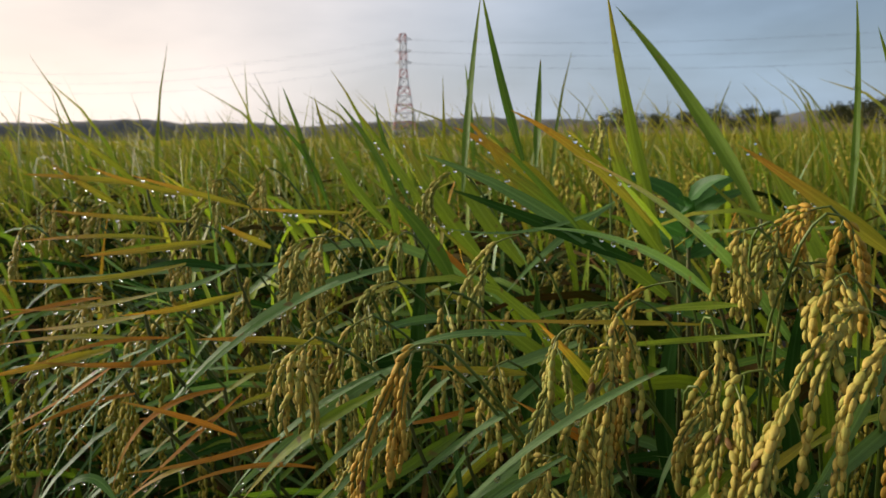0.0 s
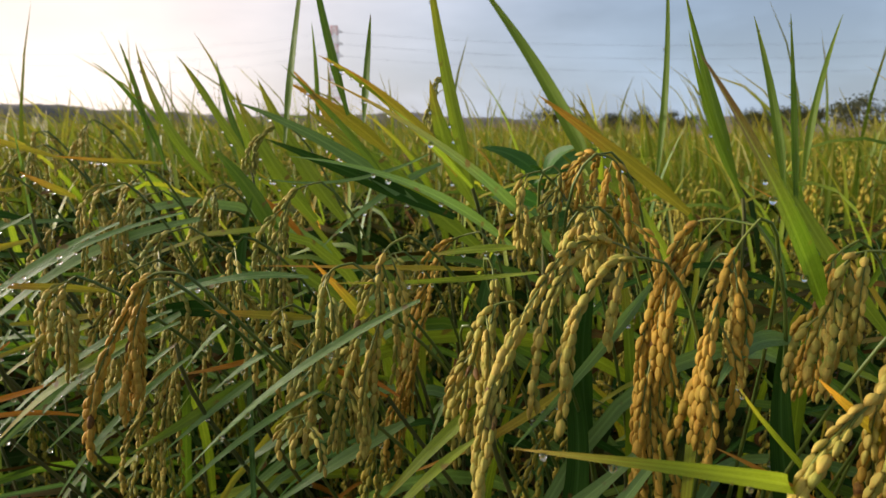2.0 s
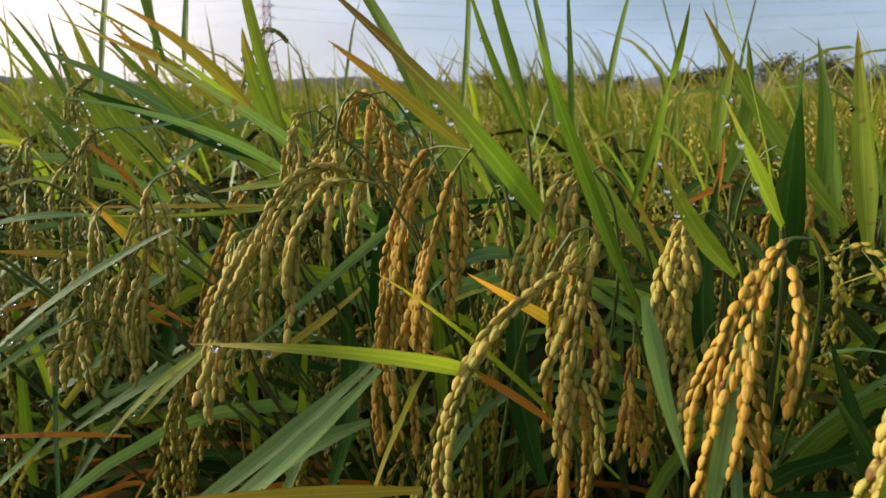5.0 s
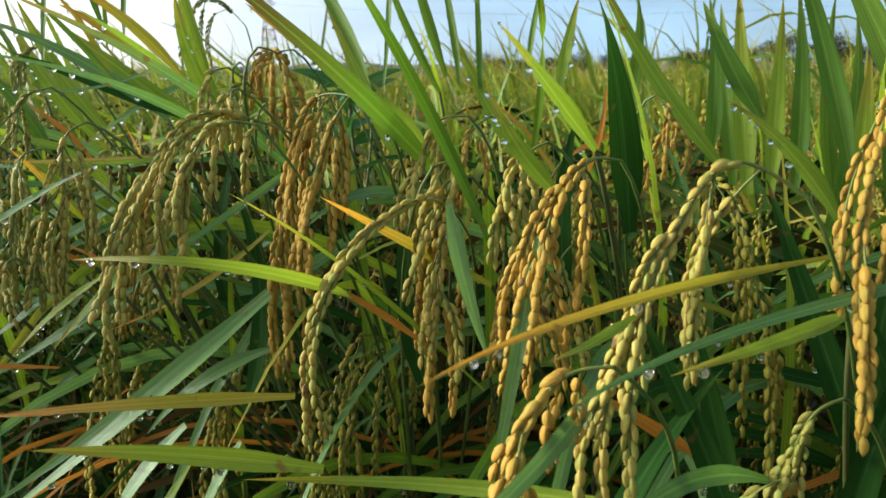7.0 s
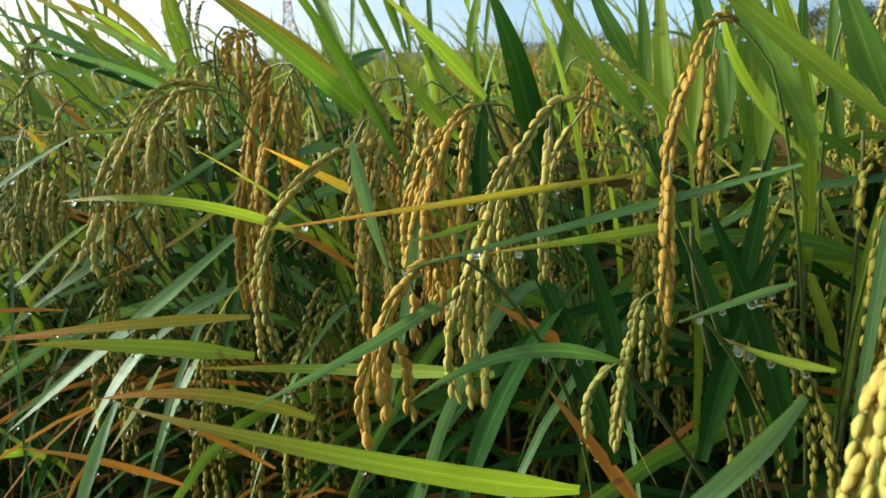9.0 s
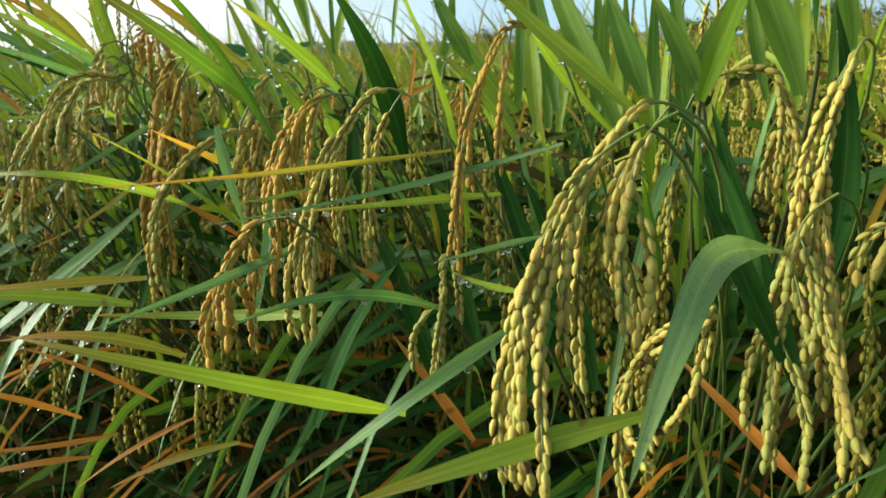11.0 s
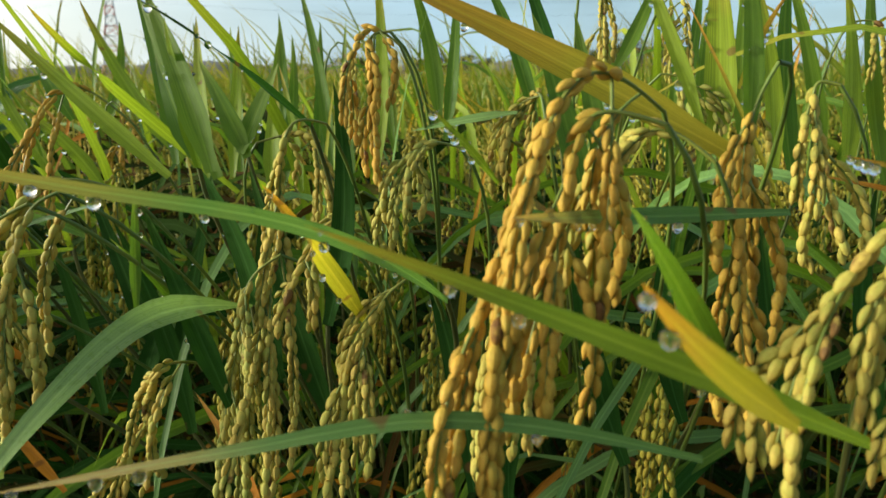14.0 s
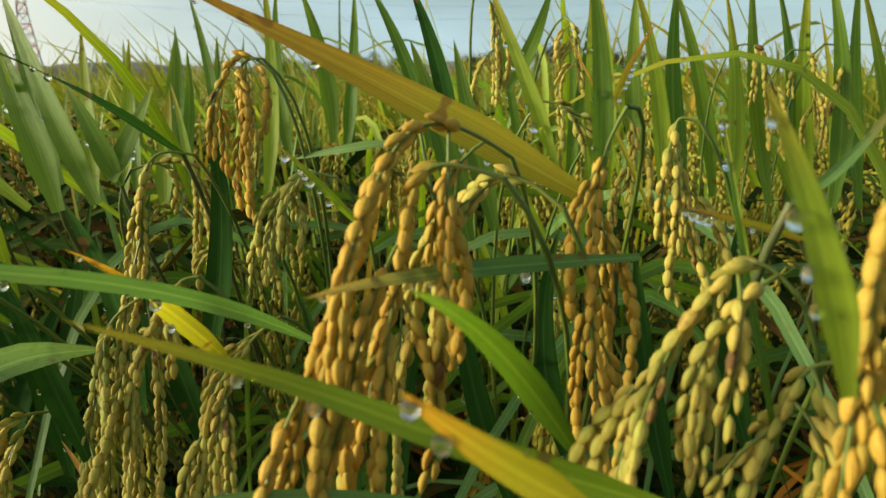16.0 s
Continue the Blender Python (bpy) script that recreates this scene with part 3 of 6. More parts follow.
def hero_head(kind, branches, spread, *pts):
    plant, hill = nearest_plant(pts[0])
    loc = [np.array(p) - hill for p in pts]
    size = 0.0062 + 0.0015 * min(1.0, max(0.0, pts[0][0] / 0.2)) if pts[0][0] < 0.26 else 0.0068
    stalks, seats = panicle_plan(loc, branches + (1 if branches > 4 else 0), spread * (1.15 if pts[0][1] < 0.26 else 1.4), hero_rng, 0.0028 * size / 0.0074)
    note = "drooping ripe golden head" if kind == "r" else "drooping head of green and gold grains"
    if pts[0][1] > 0.26:
        part("panicle", whole_head(stalks, seats, GRAIN_MID, size, GRAIN_REST[kind]), plant, note)
    else:
        head = part("panicle", stalk_mesh(stalks), plant, note)
        for q, way, out, k in seats[:94]:
            part("grain", SPIKELET[kind], head, m=seat_matrix(q, way, out, size * k))
        if len(seats) > 94:
            rest = Joined()
            joined_grains(rest, seats[94:], GRAIN_FINE, size)
            tagged(part("husk_cluster", rest.mesh("husk_cluster", GRAIN_REST[kind]), head), kind="stuff")
    way = loc[1] - loc[0]
    add_culm(plant, hill, pts[0], way / np.linalg.norm(way), 0.0007, NECK)


hero_leaf("g", 0.0154, 0, (0.2308, 0.4856, 0.8979), (0.2008, 0.5625, 0.9906), (0.1359, 0.6231, 1.0973))
hero_leaf("l", 0.0097, 0, (0.1078, 0.3660, 0.8969), (0.0892, 0.3738, 0.9731), (0.0733, 0.3866, 1.0645))
hero_leaf("g", 0.0066, 0, (-0.0221, 0.4094, 0.9296), (-0.0156, 0.4252, 1.0034), (-0.0067, 0.4352, 1.0742))
hero_leaf("g", 0.0074, 0, (0.0223, 0.4164, 0.9510), (0.0066, 0.4271, 1.0110), (-0.0067, 0.4352, 1.0742))
hero_leaf("g", 0.0052, 0, (0.2312, 0.3603, 0.9082), (0.2399, 0.3764, 0.9879), (0.2391, 0.3870, 1.0632))
hero_leaf("p", 0.0085, 0, (0.1736, 0.3026, 0.8392), (0.0954, 0.2535, 0.9167), (0.0151, 0.1979, 0.9623))
hero_leaf("b", 0.0075, 0, (0.1219, 0.2995, 0.8735), (0.0630, 0.2587, 0.9115), (0.0017, 0.2133, 0.9286))
hero_leaf("b", 0.0037, 0, (0.0761, 0.3603, 0.9258), (0.0425, 0.3566, 0.9123), (-0.0383, 0.3527, 0.9111))
hero_leaf("b", 0.0081, 0, (0.0905, 0.4297, 0.9164), (0.0455, 0.3975, 0.8939), (0.0030, 0.3708, 0.8598))
hero_leaf("l", 0.0037, 0, (0.1194, 0.2285, 0.8736), (0.0720, 0.2363, 0.8680), (0.0191, 0.2018, 0.8749))
hero_leaf("b", 0.0091, 0, (0.0601, 0.3624, 0.8274), (0.0060, 0.3272, 0.8003), (-0.0421, 0.2407, 0.7813))
hero_leaf("b", 0.0102, 0, (-0.0745, 0.3766, 0.8804), (-0.1406, 0.3703, 0.8594), (-0.2348, 0.3487, 0.7756))
hero_leaf("b", 0.0088, 0, (-0.0158, 0.4220, 0.8324), (-0.0639, 0.3888, 0.8375), (-0.1014, 0.3105, 0.8347))
hero_leaf("b", 0.0085, 0, (-0.0651, 0.2875, 0.8397), (-0.1103, 0.2796, 0.8113), (-0.1633, 0.2689, 0.7662))
hero_leaf("l", 0.0054, 0, (-0.2170, 0.4439, 0.8855), (-0.2696, 0.4427, 0.8869), (-0.3176, 0.4411, 0.8802))
hero_leaf("b", 0.0054, 0, (-0.1642, 0.4436, 0.8725), (-0.2732, 0.4388, 0.8664), (-0.3709, 0.4401, 0.8616))
hero_leaf("o", 0.0030, 0, (0.0539, 0.2620, 0.7988), (0.0314, 0.2824, 0.8057), (0.0020, 0.3025, 0.8128))
hero_leaf("o", 0.0057, 0, (-0.0096, 0.4525, 0.8503), (-0.0390, 0.4742, 0.8772), (-0.0755, 0.4946, 0.9001))
hero_leaf("l", 0.0057, 0, (0.0614, 0.3007, 0.8138), (0.0410, 0.3208, 0.8353), (0.0225, 0.3397, 0.8470))
hero_leaf("l", 0.0054, 0, (0.1157, 0.2559, 0.8811), (0.0925, 0.2634, 0.8788), (0.0674, 0.2696, 0.8745))
hero_leaf("l", 0.0061, 0, (-0.1572, 0.5165, 0.8765), (-0.1750, 0.5211, 0.8994), (-0.1910, 0.5235, 0.9152))
hero_leaf("b", 0.0057, 0, (0.1750, 0.2245, 0.8691), (0.1283, 0.1767, 0.8437), (0.0904, 0.1464, 0.8217))
hero_leaf("b", 0.0092, 0, (0.1513, 0.1586, 0.8076), (0.1202, 0.1416, 0.7863), (0.0166, 0.1383, 0.7095))
hero_leaf("l", 0.0071, 0, (0.2045, 0.1613, 0.7957), (0.1225, 0.0840, 0.8465), (0.0806, 0.1034, 0.8443))
hero_leaf("y", 0.0072, 0, (0.2616, 0.1467, 0.8093), (0.2088, 0.1224, 0.8439), (0.1778, 0.1010, 0.8657))
hero_leaf("b", 0.0097, 0, (0.2268, 0.1843, 0.8505), (0.1953, 0.1689, 0.8542), (0.1715, 0.1492, 0.8438))
hero_leaf("k", 0.0120, 0, (0.2483, 0.1945, 0.8539), (0.1909, 0.1461, 0.9126), (0.1275, 0.0955, 0.9639))
hero_leaf("g", 0.0064, 0, (0.2512, 0.1073, 0.8400), (0.2209, 0.1056, 0.9048), (0.1791, 0.0521, 0.9610))
hero_leaf("l", 0.0078, 0, (0.2732, 0.0828, 0.8648), (0.2586, 0.0860, 0.8817), (0.2444, 0.0912, 0.9097))
hero_leaf("d", 0.0165, 0, (0.3261, 0.1278, 0.8376), (0.3109, 0.1096, 0.8913), (0.2789, 0.0672, 0.9418))
hero_leaf("l", 0.0093, 0, (0.2850, 0.0765, 0.8835), (0.2584, 0.0605, 0.9097), (0.2355, 0.0413, 0.9285))
hero_leaf("b", 0.0066, 0, (0.2213, 0.0506, 0.8692), (0.2254, 0.0436, 0.8427), (0.2323, 0.0356, 0.8156))
hero_leaf("l", 0.0030, 0, (0.2504, 0.1173, 0.7663), (0.1891, 0.1272, 0.8277), (0.1434, 0.0885, 0.8708))
hero_leaf("o", 0.0041, 0, (0.2221, 0.1153, 0.7927), (0.1917, 0.1262, 0.8136), (0.1628, 0.1339, 0.8278))
hero_leaf("o", 0.0034, 0, (0.0263, 0.2227, 0.7536), (-0.0163, 0.2283, 0.7556), (-0.0733, 0.2394, 0.7513))
hero_leaf("l", 0.0044, 0, (0.0785, 0.1512, 0.8251), (0.0623, 0.1465, 0.8148), (0.0386, 0.1383, 0.7924))
hero_leaf("l", 0.0064, 0, (0.0986, 0.3142, 0.9074), (0.0507, 0.2731, 0.9503), (0.0183, 0.2224, 0.9717))
hero_leaf("g", 0.0048, 0, (0.0503, 0.3312, 0.9078), (0.0158, 0.3455, 0.9481), (-0.0171, 0.3570, 0.9801))
hero_leaf("l", 0.0082, 0, (-0.0759, 0.4280, 0.9005), (-0.1169, 0.4472, 0.9515), (-0.1369, 0.4632, 1.0031))
hero_leaf("l", 0.0074, 0, (-0.0480, 0.4277, 0.9134), (-0.0760, 0.4423, 0.9524), (-0.1029, 0.4553, 0.9909))
hero_leaf("g", 0.0049, 0, (-0.0084, 0.5367, 0.9425), (-0.0102, 0.5504, 0.9868), (-0.0148, 0.5608, 1.0366))
hero_leaf("g", 0.0066, 0, (0.0334, 0.4277, 0.9460), (0.0357, 0.4358, 0.9855), (0.0384, 0.4461, 1.0271))
hero_leaf("g", 0.0068, 0, (0.2653, 0.3093, 0.9031), (0.2378, 0.3117, 0.9601), (0.2223, 0.3076, 1.0005))
hero_leaf("g", 0.0059, 0, (0.2734, 0.2798, 0.9094), (0.2693, 0.2921, 0.9589), (0.2596, 0.3049, 1.0101))
hero_leaf("g", 0.0048, 0, (0.2913, 0.2947, 0.8950), (0.2928, 0.3092, 0.9564), (0.2925, 0.3219, 1.0156))
hero_leaf("g", 0.0063, 0, (0.3180, 0.2623, 0.8572), (0.3030, 0.1960, 0.9291), (0.2698, 0.1226, 0.9640))
hero_leaf("y", 0.0038, 0, (0.3326, 0.0029, 0.8559), (0.2435, -0.0265, 0.8546), (0.1913, -0.0748, 0.8610))
hero_leaf("b", 0.0042, 0, (0.3794, -0.0214, 0.8590), (0.3028, -0.0104, 0.8416), (0.2234, -0.0534, 0.8406))
hero_leaf("l", 0.0059, 0, (0.3618, 0.0227, 0.8291), (0.3015, -0.0133, 0.8355), (0.2591, -0.0358, 0.8397))
hero_leaf("l", 0.0041, 0, (0.2665, -0.0014, 0.8430), (0.2471, -0.0173, 0.8424), (0.2288, -0.0332, 0.8449))
hero_leaf("b", 0.0058, 0, (0.2656, 0.0170, 0.8150), (0.2173, -0.0357, 0.8106), (0.1830, -0.0618, 0.8068))
hero_leaf("l", 0.0065, 0, (0.2663, -0.0122, 0.7861), (0.1901, 0.0344, 0.7764), (0.1466, 0.0395, 0.7793))
hero_leaf("l", 0.0095, 0, (0.3031, -0.0029, 0.7252), (0.2213, -0.0465, 0.7754), (0.1410, -0.0321, 0.7979))
hero_leaf("b", 0.0063, 0, (0.3435, -0.0802, 0.8008), (0.2956, -0.1046, 0.7867), (0.2526, -0.0933, 0.7505))
hero_leaf("B", 0.0137, 0, (0.4409, -0.0932, 0.8221), (0.4077, -0.1083, 0.8289), (0.3691, -0.1451, 0.8128), (0.3424, -0.1718, 0.7869))
hero_leaf("l", 0.0082, 0, (0.3565, -0.1513, 0.7961), (0.3010, -0.1437, 0.7822), (0.2673, -0.1399, 0.7724))
hero_leaf("o", 0.0059, 0, (0.4361, -0.1256, 0.7407), (0.4291, -0.0915, 0.7521), (0.4148, -0.0580, 0.7717))
hero_leaf("o", 0.0072, 0, (0.3271, 0.0564, 0.7576), (0.3056, 0.0649, 0.7713), (0.2841, 0.0737, 0.7843))
hero_leaf("o", 0.0075, 0, (0.3421, 0.0143, 0.6933), (0.3233, 0.0257, 0.7220), (0.3016, 0.0388, 0.7529))
hero_leaf("g", 0.0051, 0, (0.4172, -0.0434, 0.7996), (0.4024, -0.0607, 0.8303), (0.3884, -0.0799, 0.8541))
hero_leaf("p", 0.0056, 0, (0.5065, -0.1522, 0.8333), (0.4369, -0.2080, 0.8807), (0.3941, -0.2206, 0.8936), (0.3452, -0.2381, 0.9101))
hero_leaf("y", 0.0074, 0, (0.4792, -0.1364, 0.8233), (0.4523, -0.1802, 0.8655), (0.4333, -0.2231, 0.8919))
hero_leaf("l", 0.0061, 0, (0.5316, -0.3027, 0.8470), (0.4915, -0.2944, 0.8666), (0.4628, -0.2785, 0.8788), (0.4336, -0.2723, 0.8918))
hero_leaf("p", 0.0054, 0, (0.5728, -0.2428, 0.8777), (0.5240, -0.2390, 0.8798), (0.4681, -0.2781, 0.8912))
hero_leaf("g", 0.0075, 0, (0.5327, -0.2692, 0.8410), (0.5075, -0.2756, 0.8733), (0.4794, -0.2952, 0.8957))
hero_leaf("y", 0.0064, 0, (0.5049, -0.3090, 0.8591), (0.4842, -0.3079, 0.8754), (0.4710, -0.3104, 0.8882))
hero_leaf("y", 0.0140, 0, (0.5699, -0.2258, 0.8908), (0.5427, -0.2058, 0.9092), (0.5114, -0.1828, 0.9290), (0.4675, -0.1523, 0.9544))
hero_leaf("g", 0.0069, 0, (0.5652, -0.2327, 0.8956), (0.5698, -0.2267, 0.9245), (0.5711, -0.2164, 0.9605))
hero_leaf("l", 0.0052, 0, (0.5621, -0.2179, 0.9001), (0.5570, -0.2077, 0.9259), (0.5499, -0.1951, 0.9566))
hero_leaf("l", 0.0061, 0, (0.5277, -0.3313, 0.8834), (0.5256, -0.3251, 0.9062), (0.5221, -0.3173, 0.9253))
hero_leaf("g", 0.0030, 0, (0.5662, -0.2951, 0.8471), (0.5643, -0.2827, 0.8883), (0.5651, -0.2726, 0.9208))
hero_leaf("l", 0.0030, 0, (0.5130, -0.1815, 0.8814), (0.5012, -0.1795, 0.8956), (0.4892, -0.1776, 0.9080))
hero_leaf("d", 0.0069, 0, (0.4772, -0.0554, 0.8945), (0.4374, -0.1013, 0.9238), (0.4097, -0.1556, 0.9383))
hero_leaf("b", 0.0051, 0, (0.5595, -0.1051, 0.9000), (0.5412, -0.0885, 0.8964), (0.5208, -0.0717, 0.8911))
hero_leaf("g", 0.0117, 0, (0.4286, -0.1102, 0.8818), (0.4214, -0.0977, 0.9159), (0.4109, -0.0794, 0.9504))
hero_leaf("p", 0.0044, 0, (0.5180, -0.2753, 0.8318), (0.4597, -0.2548, 0.8433), (0.4201, -0.2448, 0.8394), (0.3678, -0.2242, 0.8290))
hero_leaf("g", 0.0135, 0, (0.5838, -0.1260, 0.8572), (0.5788, -0.1118, 0.8998), (0.5708, -0.0954, 0.9437))
hero_leaf("g", 0.0111, 0, (0.5956, -0.1284, 0.8615), (0.5921, -0.1170, 0.8971), (0.5892, -0.1018, 0.9436))
hero_leaf("g", 0.0096, 0, (0.4262, -0.0533, 0.8771), (0.4213, -0.0803, 0.9090), (0.4173, -0.1081, 0.9390))
hero_leaf("l", 0.0094, 0, (0.4135, -0.0244, 0.8705), (0.3776, -0.0006, 0.9069), (0.3375, 0.0244, 0.9505))
hero_leaf("l", 0.0080, 0, (0.4537, 0.0786, 0.8449), (0.3874, 0.0524, 0.9131), (0.3649, -0.0360, 0.9471))
hero_leaf("g", 0.0047, 0, (0.3970, -0.1069, 0.8303), (0.3991, -0.1005, 0.8570), (0.4011, -0.0941, 0.8789))
hero_leaf("d", 0.0103, 0, (0.4274, -0.1161, 0.7888), (0.4146, -0.0994, 0.8279), (0.4018, -0.0837, 0.8683))
hero_leaf("g", 0.0135, 0, (0.4260, -0.0035, 0.8775), (0.4184, 0.0064, 0.9060), (0.4125, 0.0138, 0.9292))
hero_leaf("g", 0.0122, 0, (0.4525, -0.0094, 0.8763), (0.4421, 0.0006, 0.9049), (0.4332, 0.0081, 0.9262))
hero_leaf("g", 0.0122, 0, (0.4487, -0.0083, 0.8785), (0.4618, -0.0030, 0.9039), (0.4726, -0.0001, 0.9242))
hero_leaf("l", 0.0092, 0, (0.3781, 0.0535, 0.8552), (0.3593, 0.0639, 0.8833), (0.3371, 0.0734, 0.9025))
hero_leaf("g", 0.0098, 0, (0.3630, 0.0871, 0.8937), (0.3492, 0.0975, 0.9228), (0.3419, 0.1036, 0.9426))
hero_leaf("l", 0.0063, 0, (0.2873, 0.1265, 0.9059), (0.2933, 0.1315, 0.9292), (0.2990, 0.1354, 0.9476))
hero_leaf("y", 0.0113, 0, (0.2200, 0.2844, 0.8959), (0.1804, 0.2992, 0.9286), (0.1366, 0.3161, 0.9624))
hero_leaf("b", 0.0068, 0, (0.3264, 0.0108, 0.7738), (0.2707, -0.0204, 0.7969), (0.2298, -0.0539, 0.7994))
hero_leaf("b", 0.0061, 0, (0.2523, 0.0465, 0.8568), (0.2376, 0.0338, 0.7960), (0.2277, 0.0252, 0.7537))
hero_leaf("b", 0.0032, 0, (0.3617, -0.0476, 0.8241), (0.3347, -0.0569, 0.8231), (0.3096, -0.0662, 0.8219))
hero_leaf("l", 0.0030, 0, (0.3350, -0.1017, 0.8197), (0.3242, -0.0931, 0.8205), (0.3135, -0.0846, 0.8243))
hero_head("m", 5, .012, (0.1641, 0.2093, 0.8842), (0.1165, 0.1743, 0.8930), (0.0964, 0.1652, 0.8605), (0.0771, 0.1358, 0.8130))
hero_head("m", 2, .006, (0.1507, 0.1575, 0.8917), (0.1325, 0.1594, 0.8924), (0.1200, 0.1579, 0.8767), (0.1092, 0.1533, 0.8520))
hero_head("r", 6, 0.010, (0.1051, 0.3216, 0.8803), (0.0919, 0.3320, 0.8747), (0.0687, 0.2945, 0.8322), (0.0542, 0.2780, 0.7580))
hero_head("m", 6, 0.010, (-0.0319, 0.3301, 0.8377), (-0.0539, 0.3405, 0.8366), (-0.0730, 0.3054, 0.8080), (-0.0961, 0.3067, 0.7309))
hero_head("g", 7, 0.010, (-0.1188, 0.4497, 0.8930), (-0.1376, 0.4468, 0.8850), (-0.1533, 0.4400, 0.8546), (-0.1590, 0.4326, 0.8244))
hero_head("g", 6, 0.010, (-0.0608, 0.4325, 0.8574), (-0.0784, 0.4302, 0.8521), (-0.1100, 0.4209, 0.8003), (-0.1188, 0.4062, 0.7329))
hero_head("m", 5, 0.010, (0.1916, 0.3703, 0.9102), (0.1865, 0.3701, 0.9083), (0.1837, 0.3653, 0.8871), (0.1860, 0.3603, 0.8628))
hero_head("r", 8, 0.010, (0.1970, 0.1746, 0.9037), (0.1818, 0.1896, 0.9044), (0.1607, 0.1843, 0.8447), (0.1591, 0.1546, 0.7738))
hero_head("r", 7, 0.010, (0.1981, 0.1747, 0.9067), (0.1907, 0.1745, 0.8978), (0.1773, 0.1676, 0.8629), (0.1618, 0.1609, 0.8213))
hero_head("m", 2, .008, (0.2544, 0.1660, 0.8311), (0.2174, 0.1155, 0.8595), (0.1830, 0.1059, 0.8344), (0.1667, 0.1020, 0.7575))
hero_head("r", 4, 0.010, (0.2514, 0.1470, 0.8650), (0.2381, 0.1399, 0.8643), (0.2306, 0.1315, 0.8252), (0.2228, 0.1122, 0.7637))
hero_head("r", 7, .012, (0.2929, 0.0702, 0.8800), (0.2787, 0.0654, 0.8815), (0.2510, 0.0455, 0.8508), (0.2398, 0.0439, 0.8002))
hero_head("m", 6, .012, (0.3243, 0.0049, 0.8745), (0.3046, 0.0124, 0.8854), (0.2783, 0.0052, 0.8589), (0.2619, -0.0170, 0.7800))
hero_head("r", 6, 0.010, (0.2549, -0.0134, 0.8331), (0.2416, -0.0110, 0.8305), (0.2321, -0.0117, 0.8206), (0.2244, -0.0202, 0.7821))
hero_head("r", 3, .008, (0.3982, 0.0295, 0.8928), (0.3731, 0.0241, 0.9129), (0.3446, 0.0044, 0.8787), (0.3259, -0.0259, 0.8173))
hero_head("g", 4, 0.010, (0.3378, -0.0049, 0.8113), (0.3297, -0.0057, 0.8095), (0.3256, 0.0017, 0.7816), (0.3190, -0.0019, 0.7446))
hero_head("m", 7, .012, (0.3998, -0.1010, 0.8738), (0.3793, -0.1066, 0.8816), (0.3459, -0.1170, 0.8480), (0.3256, -0.1540, 0.7797))
hero_head("m", 3, .007, (0.3789, -0.1218, 0.8794), (0.3729, -0.1215, 0.8767), (0.3609, -0.1255, 0.8511), (0.3576, -0.1347, 0.8182))
hero_head("m", 3, .007, (0.3689, -0.1204, 0.8758), (0.3598, -0.1199, 0.8712), (0.3337, -0.1234, 0.8403), (0.3213, -0.1376, 0.7813))
hero_head("m", 7, 0.010, (0.4787, -0.0828, 0.8965), (0.4639, -0.0946, 0.8987), (0.4528, -0.0931, 0.8471), (0.4215, -0.1599, 0.7820))
hero_head("g", 6, 0.010, (0.5336, -0.1012, 0.8855), (0.5201, -0.0958, 0.8873), (0.5077, -0.0962, 0.8731), (0.5015, -0.1016, 0.8478))
hero_head("m", 6, 0.010, (0.4955, -0.1441, 0.8427), (0.4845, -0.1479, 0.8374), (0.4709, -0.1540, 0.8192), (0.4550, -0.1676, 0.7758))
hero_head("m", 3, 0.010, (0.4702, -0.1309, 0.8578), (0.4653, -0.1298, 0.8571), (0.4582, -0.1303, 0.8495), (0.4464, -0.1326, 0.8276))
hero_head("r", 3, 0.010, (0.5136, -0.0815, 0.9293), (0.5043, -0.0746, 0.9367), (0.4897, -0.0857, 0.9224), (0.4845, -0.0911, 0.8978))
hero_head("r", 2, .005, (0.5100, -0.0787, 0.9353), (0.5042, -0.0765, 0.9347), (0.5001, -0.0817, 0.9132), (0.4980, -0.0930, 0.8736))
hero_head("m", 5, 0.010, (0.5643, -0.1186, 0.9060), (0.5718, -0.0965, 0.9066), (0.5582, -0.1009, 0.8904), (0.5563, -0.0924, 0.8683))
hero_head("r", 6, .011, (0.5400, -0.2274, 0.9055), (0.5075, -0.2397, 0.9152), (0.4814, -0.2455, 0.8735), (0.4634, -0.2585, 0.8250))
hero_head("r", 5, .011, (0.5249, -0.2477, 0.9034), (0.5109, -0.2405, 0.9063), (0.4989, -0.2432, 0.8777), (0.4834, -0.2491, 0.8338))
hero_head("m", 4, .012, (0.5505, -0.2371, 0.8921), (0.5388, -0.2282, 0.9007), (0.5207, -0.2242, 0.8824), (0.5087, -0.2269, 0.8529))
hero_head("r", 5, 0.010, (0.5745, -0.2323, 0.9182), (0.5697, -0.2312, 0.9089), (0.5611, -0.2369, 0.8754), (0.5573, -0.2498, 0.8254))
hero_head("m", 4, 0.010, (0.6307, -0.2065, 0.9111), (0.6262, -0.2034, 0.9124), (0.6225, -0.2088, 0.8893), (0.6249, -0.2198, 0.8573))
hero_head("m", 5, .010, (0.5708, -0.2940, 0.8792), (0.5639, -0.2885, 0.8872), (0.5454, -0.2818, 0.8690), (0.5309, -0.2829, 0.8371))
hero_head("r", 3, .006, (0.5498, -0.3231, 0.9162), (0.5467, -0.3230, 0.9093), (0.5398, -0.3256, 0.8857), (0.5332, -0.3288, 0.8629))
hero_head("m", 4, .008, (0.5798, -0.2972, 0.8654), (0.5759, -0.2953, 0.8648), (0.5674, -0.2936, 0.8547), (0.5586, -0.2933, 0.8359))
